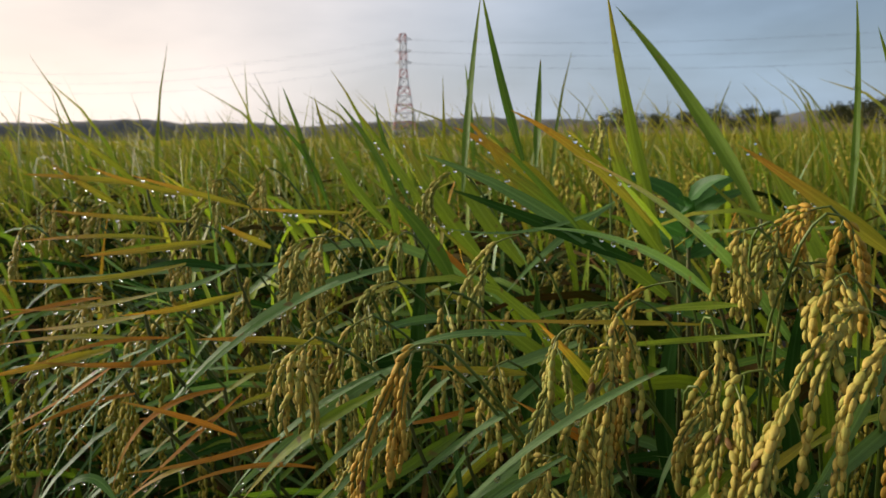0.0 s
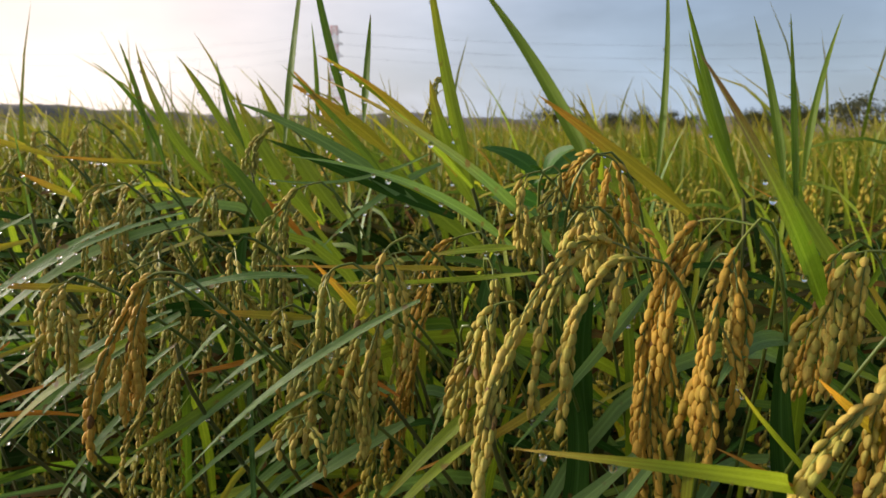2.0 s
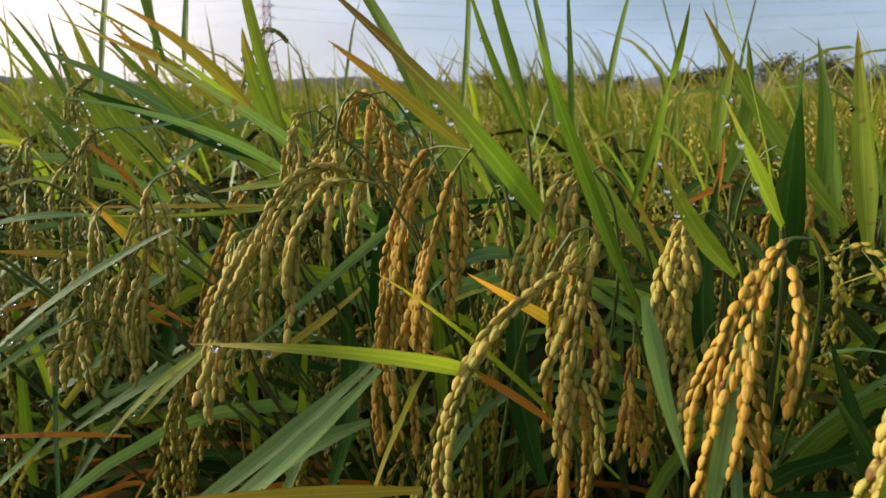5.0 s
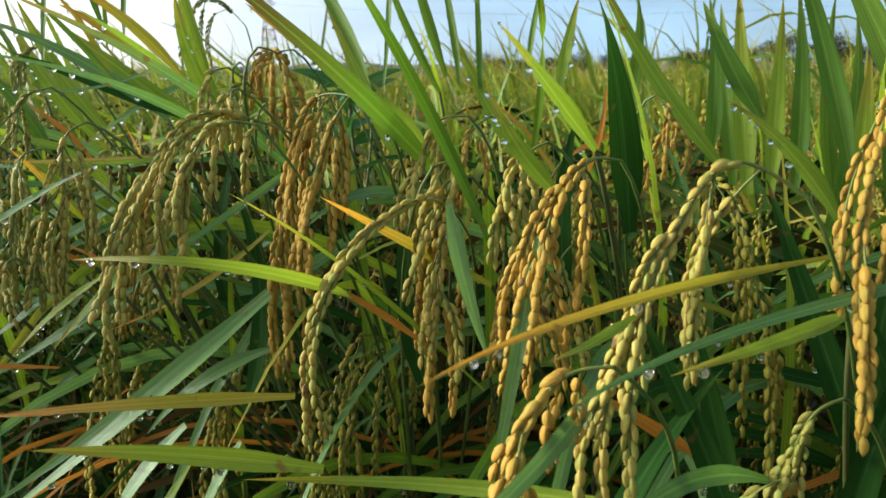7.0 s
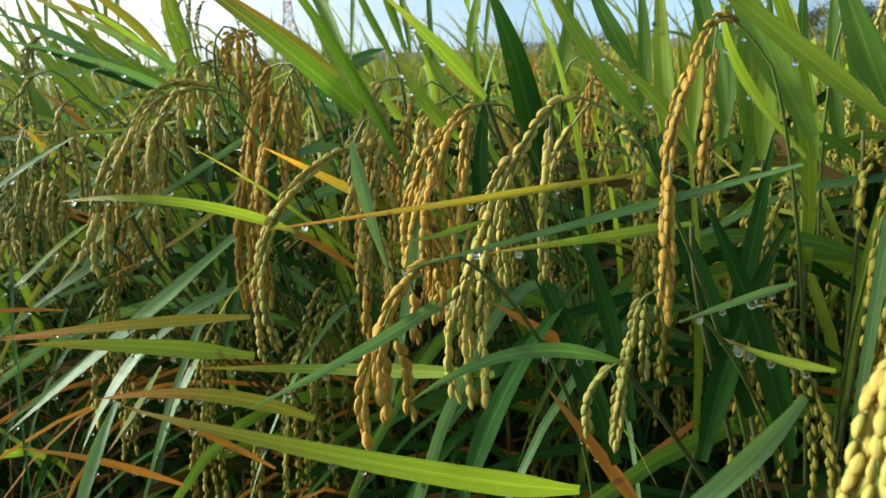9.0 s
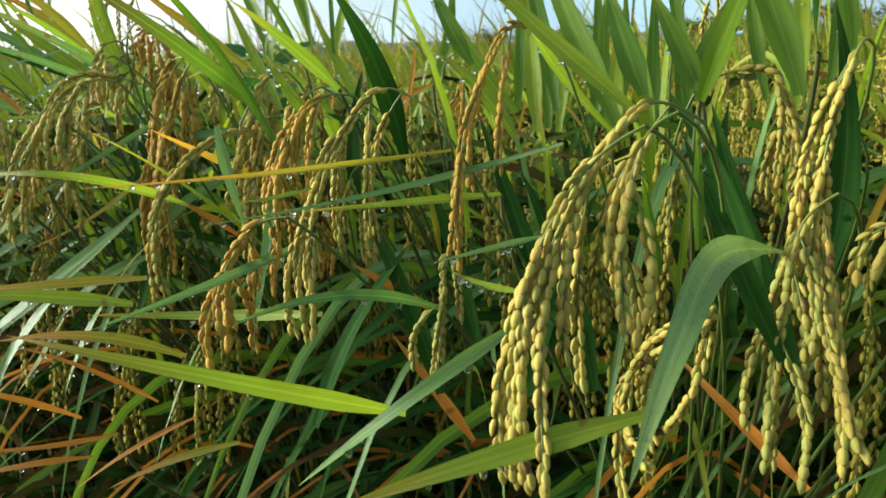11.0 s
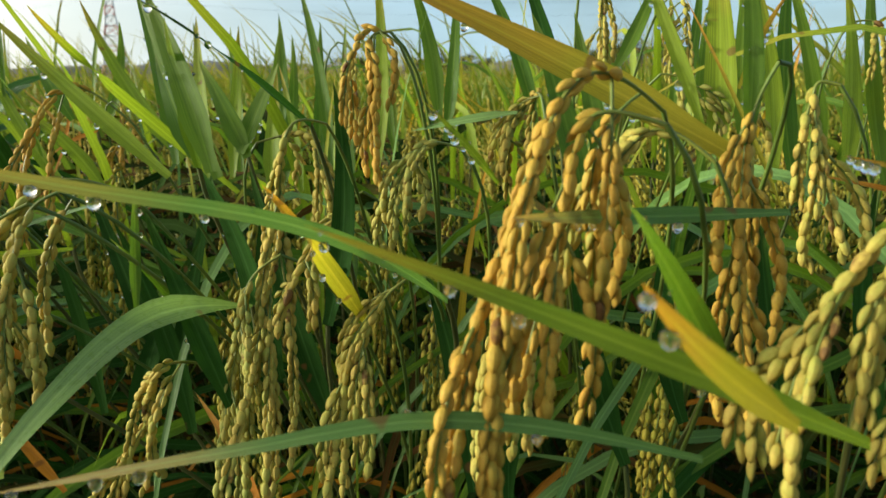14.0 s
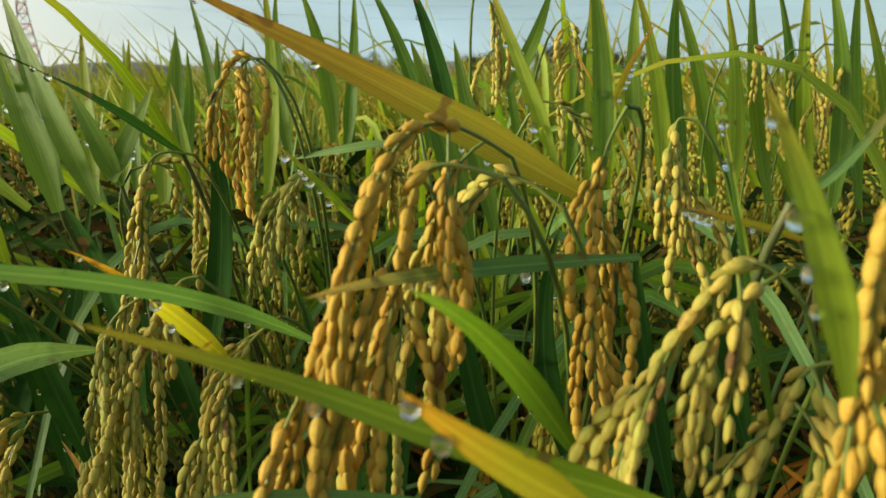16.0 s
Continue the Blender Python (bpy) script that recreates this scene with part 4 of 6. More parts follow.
hero_head("m", 5, 0.010, (0.2557, 0.1736, 0.8928), (0.2435, 0.1756, 0.8921), (0.2304, 0.1724, 0.8702), (0.2203, 0.1670, 0.8414))
hero_head("m", 5, 0.010, (0.2762, 0.1073, 0.8845), (0.2679, 0.1073, 0.8807), (0.2582, 0.1063, 0.8669), (0.2532, 0.1013, 0.8418))
hero_head("g", 5, 0.010, (0.4526, -0.1041, 0.8458), (0.4435, -0.1037, 0.8402), (0.4301, -0.1105, 0.8035), (0.4187, -0.1237, 0.7537))
hero_head("m", 5, 0.010, (0.5688, -0.1456, 0.8582), (0.5511, -0.1561, 0.8585), (0.5125, -0.1861, 0.8329), (0.4949, -0.2052, 0.7944))
hero_head("m", 4, 0.010, (0.4174, -0.0797, 0.7948), (0.4048, -0.1067, 0.8064), (0.3896, -0.0667, 0.7594), (0.3719, -0.1244, 0.7608))
hero_head("g", 5, 0.010, (0.0092, 0.3239, 0.9096), (-0.0037, 0.3223, 0.9059), (-0.0150, 0.3143, 0.8734), (-0.0193, 0.3054, 0.8331))
hero_head("m", 5, 0.010, (0.0268, 0.4162, 0.8420), (0.0169, 0.4118, 0.8422), (0.0044, 0.4023, 0.8041), (-0.0042, 0.3906, 0.7509))
hero_head("m", 6, 0.010, (0.0564, 0.2295, 0.8913), (0.0483, 0.2281, 0.8875), (0.0427, 0.2209, 0.8518), (0.0398, 0.2108, 0.8046))
hero_head("g", 6, 0.010, (0.0303, 0.2353, 0.8771), (0.0223, 0.2350, 0.8753), (0.0139, 0.2279, 0.8439), (0.0112, 0.2187, 0.7989))
hero_head("m", 4, 0.010, (0.1280, 0.2676, 0.9202), (0.1188, 0.2672, 0.9174), (0.1163, 0.2636, 0.9003), (0.1146, 0.2588, 0.8772))
hero_head("r", 4, 0.010, (0.1484, 0.2397, 0.9305), (0.1565, 0.2397, 0.9283), (0.1630, 0.2352, 0.9068), (0.1641, 0.2294, 0.8774))
hero_head("m", 5, 0.010, (0.1009, 0.1947, 0.8677), (0.0917, 0.1944, 0.8659), (0.0832, 0.1897, 0.8443), (0.0775, 0.1841, 0.8138))
hero_head("g", 5, 0.010, (-0.2067, 0.4644, 0.9262), (-0.2222, 0.4613, 0.9202), (-0.2375, 0.4546, 0.8889), (-0.2420, 0.4484, 0.8625))
hero_head("m", 5, 0.010, (-0.1053, 0.3312, 0.8614), (-0.1122, 0.3300, 0.8576), (-0.1161, 0.3250, 0.8313), (-0.1170, 0.3181, 0.8002))
hero_head("m", 4, 0.010, (-0.1680, 0.3930, 0.8746), (-0.1749, 0.3917, 0.8708), (-0.1786, 0.3879, 0.8533), (-0.1804, 0.3830, 0.8299))
hero_head("g", 5, 0.010, (-0.0631, 0.4011, 0.9021), (-0.0714, 0.4005, 0.8974), (-0.0774, 0.3978, 0.8837), (-0.0795, 0.3930, 0.8639))
hero_head("g", 2, .006, (0.1169, 0.5526, 0.9656), (0.0985, 0.5066, 0.9830), (0.0823, 0.4362, 0.9594), (0.0758, 0.4317, 0.9381))
# deep green blades inside the crop, shade included in their colour
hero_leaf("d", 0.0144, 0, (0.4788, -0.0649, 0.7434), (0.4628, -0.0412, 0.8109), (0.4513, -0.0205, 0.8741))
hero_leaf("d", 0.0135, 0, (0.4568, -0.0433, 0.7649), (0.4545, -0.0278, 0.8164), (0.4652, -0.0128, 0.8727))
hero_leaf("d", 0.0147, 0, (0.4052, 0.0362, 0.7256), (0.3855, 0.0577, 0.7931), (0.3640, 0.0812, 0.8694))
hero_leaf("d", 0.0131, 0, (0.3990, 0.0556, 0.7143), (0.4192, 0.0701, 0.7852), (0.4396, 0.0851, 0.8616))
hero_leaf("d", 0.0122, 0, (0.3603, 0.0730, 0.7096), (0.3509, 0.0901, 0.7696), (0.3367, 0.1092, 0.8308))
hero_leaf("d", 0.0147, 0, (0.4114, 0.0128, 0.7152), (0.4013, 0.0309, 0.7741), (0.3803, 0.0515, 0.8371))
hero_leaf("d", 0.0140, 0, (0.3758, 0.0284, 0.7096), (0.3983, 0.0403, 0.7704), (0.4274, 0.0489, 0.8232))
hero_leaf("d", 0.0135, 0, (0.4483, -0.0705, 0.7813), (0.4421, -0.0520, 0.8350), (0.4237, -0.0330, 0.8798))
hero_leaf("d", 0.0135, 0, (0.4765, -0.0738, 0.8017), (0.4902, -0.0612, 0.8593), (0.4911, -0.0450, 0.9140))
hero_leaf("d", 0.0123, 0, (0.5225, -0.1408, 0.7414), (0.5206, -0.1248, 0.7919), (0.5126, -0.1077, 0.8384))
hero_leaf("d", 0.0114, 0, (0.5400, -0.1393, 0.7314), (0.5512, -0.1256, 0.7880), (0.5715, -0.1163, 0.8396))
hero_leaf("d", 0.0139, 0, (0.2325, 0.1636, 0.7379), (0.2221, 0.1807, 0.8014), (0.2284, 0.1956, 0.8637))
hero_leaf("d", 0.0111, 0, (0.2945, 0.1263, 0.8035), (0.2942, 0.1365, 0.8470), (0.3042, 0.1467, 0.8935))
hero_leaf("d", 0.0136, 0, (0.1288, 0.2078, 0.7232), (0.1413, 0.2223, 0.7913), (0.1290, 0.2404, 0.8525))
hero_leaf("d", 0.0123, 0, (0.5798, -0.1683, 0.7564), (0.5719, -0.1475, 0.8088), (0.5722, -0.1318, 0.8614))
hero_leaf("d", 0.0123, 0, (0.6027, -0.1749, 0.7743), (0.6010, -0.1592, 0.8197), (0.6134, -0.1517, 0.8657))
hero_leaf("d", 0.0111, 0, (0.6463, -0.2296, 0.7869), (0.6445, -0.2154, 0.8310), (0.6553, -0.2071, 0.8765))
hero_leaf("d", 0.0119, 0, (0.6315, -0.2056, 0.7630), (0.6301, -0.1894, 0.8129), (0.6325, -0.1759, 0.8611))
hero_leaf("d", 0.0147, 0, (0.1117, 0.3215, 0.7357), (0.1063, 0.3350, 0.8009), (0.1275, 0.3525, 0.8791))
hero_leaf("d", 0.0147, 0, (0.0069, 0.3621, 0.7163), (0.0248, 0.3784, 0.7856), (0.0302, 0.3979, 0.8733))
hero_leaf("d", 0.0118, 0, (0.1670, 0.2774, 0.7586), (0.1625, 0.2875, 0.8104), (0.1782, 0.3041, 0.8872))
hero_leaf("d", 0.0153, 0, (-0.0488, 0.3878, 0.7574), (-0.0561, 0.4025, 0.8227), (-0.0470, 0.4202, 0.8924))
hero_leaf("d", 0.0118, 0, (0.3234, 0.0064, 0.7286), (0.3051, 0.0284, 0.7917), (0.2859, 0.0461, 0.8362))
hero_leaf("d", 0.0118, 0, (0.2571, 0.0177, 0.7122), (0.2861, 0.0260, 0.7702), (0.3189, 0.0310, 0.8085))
hero_leaf("g", 0.0117, 0, (0.4179, 0.0951, 0.8638), (0.4128, 0.1182, 0.9270), (0.4021, 0.1405, 0.9869))
hero_leaf("g", 0.0165, 0, (0.4410, 0.0574, 0.8578), (0.4221, 0.0863, 0.9176), (0.4037, 0.1157, 0.9841))
hero_leaf("g", 0.0106, 0, (0.5253, 0.1271, 0.8513), (0.5251, 0.1547, 0.9303), (0.5170, 0.1765, 0.9910))
hero_leaf("l", 0.0103, 0, (0.5313, 0.0296, 0.8544), (0.5429, 0.0450, 0.9200), (0.5457, 0.0653, 0.9935))
hero_leaf("g", 0.0106, 0, (0.5702, 0.1076, 0.8629), (0.5684, 0.1316, 0.9348), (0.5750, 0.1462, 0.9960))
hero_leaf("g", 0.0125, 0, (0.5818, 0.0492, 0.8876), (0.5818, 0.0648, 0.9379), (0.5732, 0.0852, 0.9882))
hero_leaf("g", 0.0106, 0, (0.6038, 0.0920, 0.8712), (0.6165, 0.1044, 0.9349), (0.6248, 0.1189, 0.9953))
hero_leaf("g", 0.0103, 0, (0.6222, -0.0094, 0.8870), (0.6168, 0.0091, 0.9334), (0.6006, 0.0339, 0.9865))
hero_leaf("d", 0.0118, 0, (0.6247, -0.0328, 0.8920), (0.6228, -0.0165, 0.9389), (0.6138, 0.0019, 0.9837))
hero_leaf("g", 0.0096, 0, (0.6678, -0.0231, 0.9200), (0.6833, -0.0235, 0.9460), (0.7005, -0.0197, 0.9838))
hero_leaf("l", 0.0162, 0, (0.6489, -0.1318, 0.8804), (0.6560, -0.1209, 0.9263), (0.6616, -0.1057, 0.9808))
hero_leaf("g", 0.0088, 0, (0.7146, -0.0245, 0.8846), (0.7300, -0.0168, 0.9304), (0.7428, -0.0048, 0.9875))
hero_leaf("g", 0.0125, 0, (0.7493, -0.0507, 0.8596), (0.7556, -0.0332, 0.9228), (0.7697, -0.0169, 0.9910))
hero_leaf("l", 0.0124, 0, (0.7388, -0.0817, 0.8541), (0.7469, -0.0654, 0.9159), (0.7440, -0.0401, 0.9878))
hero_leaf("g", 0.0151, 0, (0.7816, -0.0589, 0.8472), (0.7860, -0.0374, 0.9193), (0.8020, -0.0199, 0.9965))
hero_leaf("g", 0.0139, 0, (0.8298, -0.0380, 0.8449), (0.8351, -0.0144, 0.9221), (0.8287, 0.0144, 0.9984))
hero_leaf("l", 0.0144, 0, (0.7922, -0.0856, 0.8503), (0.8067, -0.0698, 0.9160), (0.8108, -0.0499, 0.9863))
hero_leaf("g", 0.0151, 0, (0.8320, -0.0826, 0.8466), (0.8370, -0.0586, 0.9222), (0.8475, -0.0396, 1.0002))
hero_leaf("g", 0.0147, 0, (0.8825, -0.0592, 0.8346), (0.8987, -0.0412, 0.9142), (0.8969, -0.0163, 1.0064))
hero_leaf("l", 0.0134, 0, (0.8783, -0.0786, 0.8429), (0.8874, -0.0583, 0.9180), (0.9021, -0.0421, 1.0039))
hero_leaf("g", 0.0147, 0, (0.8654, -0.1044, 0.8441), (0.8828, -0.0905, 0.9147), (0.8830, -0.0692, 0.9998))
hero_leaf("g", 0.0139, 0, (0.9306, -0.0818, 0.8342), (0.9392, -0.0621, 0.9095), (0.9542, -0.0439, 1.0093))
hero_leaf("l", 0.0136, 0, (0.9101, -0.1156, 0.8500), (0.9146, -0.0957, 0.9217), (0.9102, -0.0710, 0.9984))
hero_leaf("g", 0.0147, 0, (0.9102, -0.1266, 0.8520), (0.9135, -0.1067, 0.9227), (0.9232, -0.0879, 1.0012))
hero_leaf("g", 0.0135, 0, (0.4910, 0.1944, 0.8121), (0.5116, 0.2066, 0.8818), (0.5194, 0.2253, 0.9532))
hero_leaf("g", 0.0147, 0, (0.4734, 0.2705, 0.8348), (0.4766, 0.2904, 0.8967), (0.4780, 0.3120, 0.9651))
hero_head("m", 4, 0.010, (0.6631, 0.0002, 0.9836), (0.6705, 0.0020, 0.9703), (0.6636, -0.0141, 0.9432), (0.6615, -0.0219, 0.9134))
hero_head("m", 4, 0.010, (0.7055, -0.0247, 0.9631), (0.7068, -0.0309, 0.9595), (0.7073, -0.0370, 0.9424), (0.7065, -0.0438, 0.9195))
hero_head("m", 3, 0.010, (0.5400, 0.1479, 0.9428), (0.5448, 0.1447, 0.9404), (0.5473, 0.1348, 0.9066), (0.5392, 0.1268, 0.8707))
hero_head("m", 4, 0.010, (0.8213, -0.0545, 0.9469), (0.8322, -0.0597, 0.9472), (0.8340, -0.0709, 0.9188), (0.8293, -0.0810, 0.8840))
hero_head("m", 4, 0.010, (0.8562, -0.0692, 0.9439), (0.8660, -0.0735, 0.9433), (0.8658, -0.0815, 0.9219), (0.8626, -0.0903, 0.8897))
hero_head("m", 4, 0.010, (0.8762, -0.0778, 0.9478), (0.8876, -0.0829, 0.9450), (0.8878, -0.0887, 0.9256), (0.8832, -0.0963, 0.8974))
hero_head("m", 4, 0.010, (0.4579, -0.0046, 0.8832), (0.4835, -0.0165, 0.8858), (0.4851, -0.0255, 0.8616), (0.4809, -0.0310, 0.8371))
hero_head("g", 4, 0.010, (0.5032, -0.0474, 0.8602), (0.4982, -0.0462, 0.8575), (0.4927, -0.0468, 0.8449), (0.4909, -0.0505, 0.8292))
hero_head("g", 4, 0.010, (0.6313, -0.1111, 0.9160), (0.6379, -0.1152, 0.9146), (0.6440, -0.1212, 0.9053), (0.6462, -0.1250, 0.8954))
hero_head("m", 4, 0.010, (0.6676, -0.1208, 0.9101), (0.6722, -0.1238, 0.9079), (0.6705, -0.1303, 0.8844), (0.6648, -0.1357, 0.8583))
hero_leaf("o", 0.0030, 0, (0.6652, -0.2252, 0.8686), (0.6462, -0.2149, 0.8757), (0.6280, -0.2026, 0.8797))
hero_leaf("y", 0.0030, 0, (0.6090, -0.1826, 0.9101), (0.6189, -0.1823, 0.9301), (0.6329, -0.1804, 0.9463))
hero_leaf("g", 0.0079, 0, (0.7139, 0.0239, 0.8421), (0.7153, 0.0460, 0.9097), (0.7175, 0.0750, 0.9785))
hero_leaf("g", 0.0098, 0, (0.7548, 0.0309, 0.8388), (0.7725, 0.0488, 0.9085), (0.7818, 0.0747, 0.9795))
hero_leaf("g", 0.0094, 0, (0.7675, 0.0039, 0.8334), (0.7747, 0.0257, 0.9075), (0.7988, 0.0457, 0.9765))
hero_leaf("y", 0.0055, 0, (-0.1103, 0.3077, 0.8476), (-0.1337, 0.3071, 0.8498), (-0.1873, 0.3067, 0.8514))
hero_leaf("y", 0.0062, 0, (-0.2347, 0.3046, 0.8470), (-0.2666, 0.3054, 0.8394), (-0.3145, 0.3020, 0.8301))
hero_leaf("y", 0.0055, 0, (-0.1764, 0.3309, 0.8225), (-0.1190, 0.3339, 0.8285), (-0.0906, 0.3357, 0.8348))
hero_leaf("y", 0.0057, 0, (-0.1604, 0.3972, 0.8924), (-0.1800, 0.3978, 0.9014), (-0.1966, 0.3994, 0.9093))
hero_leaf("y", 0.0066, 0, (-0.2004, 0.3968, 0.8976), (-0.2521, 0.3943, 0.8918), (-0.2957, 0.3922, 0.8883))
hero_leaf("y", 0.0064, 0, (-0.3105, 0.4983, 0.9120), (-0.3438, 0.5021, 0.9320), (-0.3740, 0.5077, 0.9505))
hero_leaf("y", 0.0052, 0, (-0.1660, 0.3418, 0.8720), (-0.2127, 0.3382, 0.8618), (-0.2447, 0.3366, 0.8590))
hero_leaf("y", 0.0050, 0, (-0.2234, 0.3271, 0.8616), (-0.2697, 0.3284, 0.8543), (-0.3094, 0.3269, 0.8521))
hero_leaf("b", 0.0048, 0, (-0.0697, 0.3178, 0.8914), (-0.1445, 0.3103, 0.8617), (-0.2112, 0.2953, 0.7983))
hero_leaf("b", 0.0052, 0, (-0.0975, 0.2962, 0.8884), (-0.1484, 0.2891, 0.8605), (-0.1927, 0.2798, 0.8204))
hero_leaf("b", 0.0047, 0, (-0.0642, 0.2686, 0.8463), (-0.1132, 0.2619, 0.8208), (-0.1557, 0.2517, 0.7774))
hero_leaf("b", 0.0042, 0, (-0.0573, 0.2577, 0.8431), (-0.1054, 0.2511, 0.8158), (-0.1374, 0.2436, 0.7817))
hero_leaf("l", 0.0065, 0, (-0.0682, 0.2475, 0.8413), (-0.1152, 0.2400, 0.8139), (-0.1413, 0.2338, 0.7874))
hero_leaf("b", 0.0047, 0, (-0.1788, 0.3739, 0.8843), (-0.2128, 0.3704, 0.8699), (-0.2664, 0.3695, 0.8742))
hero_leaf("d", 0.0082, 0, (-0.1924, 0.3923, 0.8778), (-0.2325, 0.3923, 0.8820), (-0.2646, 0.3896, 0.8743))
hero_leaf("b", 0.0041, 0, (-0.1912, 0.3067, 0.8563), (-0.2345, 0.3002, 0.8267), (-0.2600, 0.2979, 0.7931))
hero_leaf("b", 0.0038, 0, (-0.2145, 0.3051, 0.8467), (-0.2628, 0.3026, 0.8197), (-0.2907, 0.2949, 0.7861))
hero_leaf("o", 0.0041, 0, (-0.1910, 0.3032, 0.8399), (-0.2414, 0.3023, 0.8375), (-0.2861, 0.3052, 0.8396))
hero_leaf("o", 0.0035, 0, (-0.1434, 0.2403, 0.8202), (-0.1784, 0.2420, 0.8322), (-0.2035, 0.2425, 0.8384))
hero_leaf("o", 0.0039, 0, (-0.1619, 0.2819, 0.8296), (-0.2092, 0.2766, 0.8088), (-0.2252, 0.2696, 0.7717))
hero_leaf("o", 0.0037, 0, (-0.1191, 0.2596, 0.8122), (-0.1703, 0.2550, 0.7987), (-0.2099, 0.2534, 0.7934))
hero_leaf("o", 0.0033, 0, (-0.1522, 0.2820, 0.8265), (-0.1838, 0.2754, 0.7991), (-0.2156, 0.2698, 0.7715))
hero_leaf("o", 0.0034, 0, (-0.2210, 0.2994, 0.8207), (-0.2628, 0.3007, 0.8098), (-0.2977, 0.2960, 0.7931))
hero_leaf("o", 0.0036, 0, (-0.2434, 0.3211, 0.8308), (-0.2846, 0.3198, 0.8052), (-0.3136, 0.3159, 0.7912))
hero_leaf("o", 0.0030, 0, (-0.1054, 0.2477, 0.7984), (-0.1462, 0.2468, 0.7991), (-0.1849, 0.2430, 0.7861))
hero_leaf("o", 0.0035, 0, (0.0470, 0.2420, 0.8067), (0.0245, 0.2436, 0.8192), (-0.0019, 0.2462, 0.8358))
hero_leaf("o", 0.0039, 0, (-0.0205, 0.2818, 0.8163), (-0.0496, 0.2809, 0.8091), (-0.0692, 0.2805, 0.8066))
hero_leaf("y", 0.0033, 0, (-0.1230, 0.2828, 0.8289), (-0.1618, 0.2796, 0.8170), (-0.1839, 0.2766, 0.8049))
hero_leaf("y", 0.0031, 0, (-0.1674, 0.2550, 0.7987), (-0.1917, 0.2538, 0.7901), (-0.2098, 0.2512, 0.7781))
hero_leaf("b", 0.0052, 0, (-0.1992, 0.2240, 0.7931), (-0.2143, 0.2287, 0.8043), (-0.2308, 0.2265, 0.7938))
hero_leaf("b", 0.0043, 0, (0.0942, 0.2379, 0.8267), (0.0819, 0.2353, 0.8152), (0.0673, 0.2282, 0.7852))
hero_leaf("g", 0.0079, 0, (-0.0266, 0.2793, 0.8047), (-0.0694, 0.2748, 0.7775), (-0.0918, 0.2709, 0.7655))
hero_leaf("b", 0.0044, 0, (-0.0148, 0.2611, 0.8158), (-0.0429, 0.2589, 0.7951), (-0.0685, 0.2539, 0.7744))
hero_leaf("d", 0.0103, 0, (-0.0321, 0.3040, 0.8304), (-0.0700, 0.3062, 0.8372), (-0.1180, 0.3003, 0.8116))
hero_leaf("b", 0.0047, 0, (-0.0346, 0.2680, 0.8399), (-0.0485, 0.2645, 0.8274), (-0.0594, 0.2620, 0.8130))
hero_leaf("y", 0.0062, 0, (0.0072, 0.2676, 0.8416), (-0.0237, 0.2683, 0.8436), (-0.0484, 0.2689, 0.8461))
hero_leaf("y", 0.0063, 0, (0.0455, 0.2377, 0.8362), (0.0290, 0.2417, 0.8564), (0.0095, 0.2448, 0.8768))
hero_head("m", 5, 0.010, (-0.1151, 0.3606, 0.9052), (-0.1280, 0.3593, 0.9025), (-0.1358, 0.3553, 0.8837), (-0.1386, 0.3492, 0.8552))
hero_head("m", 5, 0.010, (-0.1091, 0.3821, 0.9125), (-0.1210, 0.3793, 0.8986), (-0.1230, 0.3733, 0.8720), (-0.1190, 0.3684, 0.8455))
hero_head("g", 5, 0.010, (-0.0658, 0.3166, 0.8835), (-0.0797, 0.3153, 0.8786), (-0.0837, 0.3105, 0.8569), (-0.0808, 0.3048, 0.8304))
hero_head("m", 5, 0.010, (-0.0778, 0.2930, 0.8684), (-0.0897, 0.2916, 0.8627), (-0.0966, 0.2834, 0.8246), (-0.0976, 0.2766, 0.7936))
hero_head("m", 4, 0.010, (-0.1804, 0.4899, 0.9455), (-0.1843, 0.4895, 0.9433), (-0.1852, 0.4857, 0.9274), (-0.1811, 0.4808, 0.9037))
hero_head("g", 5, 0.010, (0.0575, 0.2965, 0.8722), (0.0474, 0.2961, 0.8695), (0.0353, 0.2922, 0.8569), (0.0319, 0.2873, 0.8342))
hero_head("m", 5, 0.010, (-0.0026, 0.2685, 0.8488), (-0.0085, 0.2682, 0.8461), (-0.0117, 0.2647, 0.8304), (-0.0139, 0.2599, 0.8070))
hero_head("g", 4, 0.010, (-0.0229, 0.4328, 0.9432), (-0.0360, 0.4320, 0.9393), (-0.0440, 0.4289, 0.9283), (-0.0470, 0.4244, 0.9094))
hero_head("m", 5, 0.010, (0.0397, 0.2209, 0.8549), (0.0357, 0.2197, 0.8500), (0.0274, 0.2149, 0.8266), (0.0209, 0.2091, 0.7975))
hero_head("m", 5, 0.010, (0.0984, 0.2483, 0.8765), (0.1012, 0.2461, 0.8684), (0.0995, 0.2403, 0.8405), (0.0978, 0.2346, 0.8098))
hero_head("g", 4, 0.010, (0.1352, 0.2688, 0.9231), (0.1382, 0.2678, 0.9200), (0.1367, 0.2652, 0.9048), (0.1351, 0.2606, 0.8847))
hero_head("m", 5, 0.010, (0.0866, 0.2311, 0.8467), (0.0895, 0.2301, 0.8416), (0.0879, 0.2255, 0.8169), (0.0862, 0.2199, 0.7903))
hero_head("r", 5, 0.010, (0.1670, 0.2706, 0.9306), (0.1516, 0.2691, 0.9258), (0.1451, 0.2666, 0.9137), (0.1439, 0.2654, 0.9077))
hero_head("m", 5, 0.010, (0.1508, 0.2643, 0.9014), (0.1599, 0.2644, 0.9002), (0.1637, 0.2623, 0.8900), (0.1623, 0.2600, 0.8780))
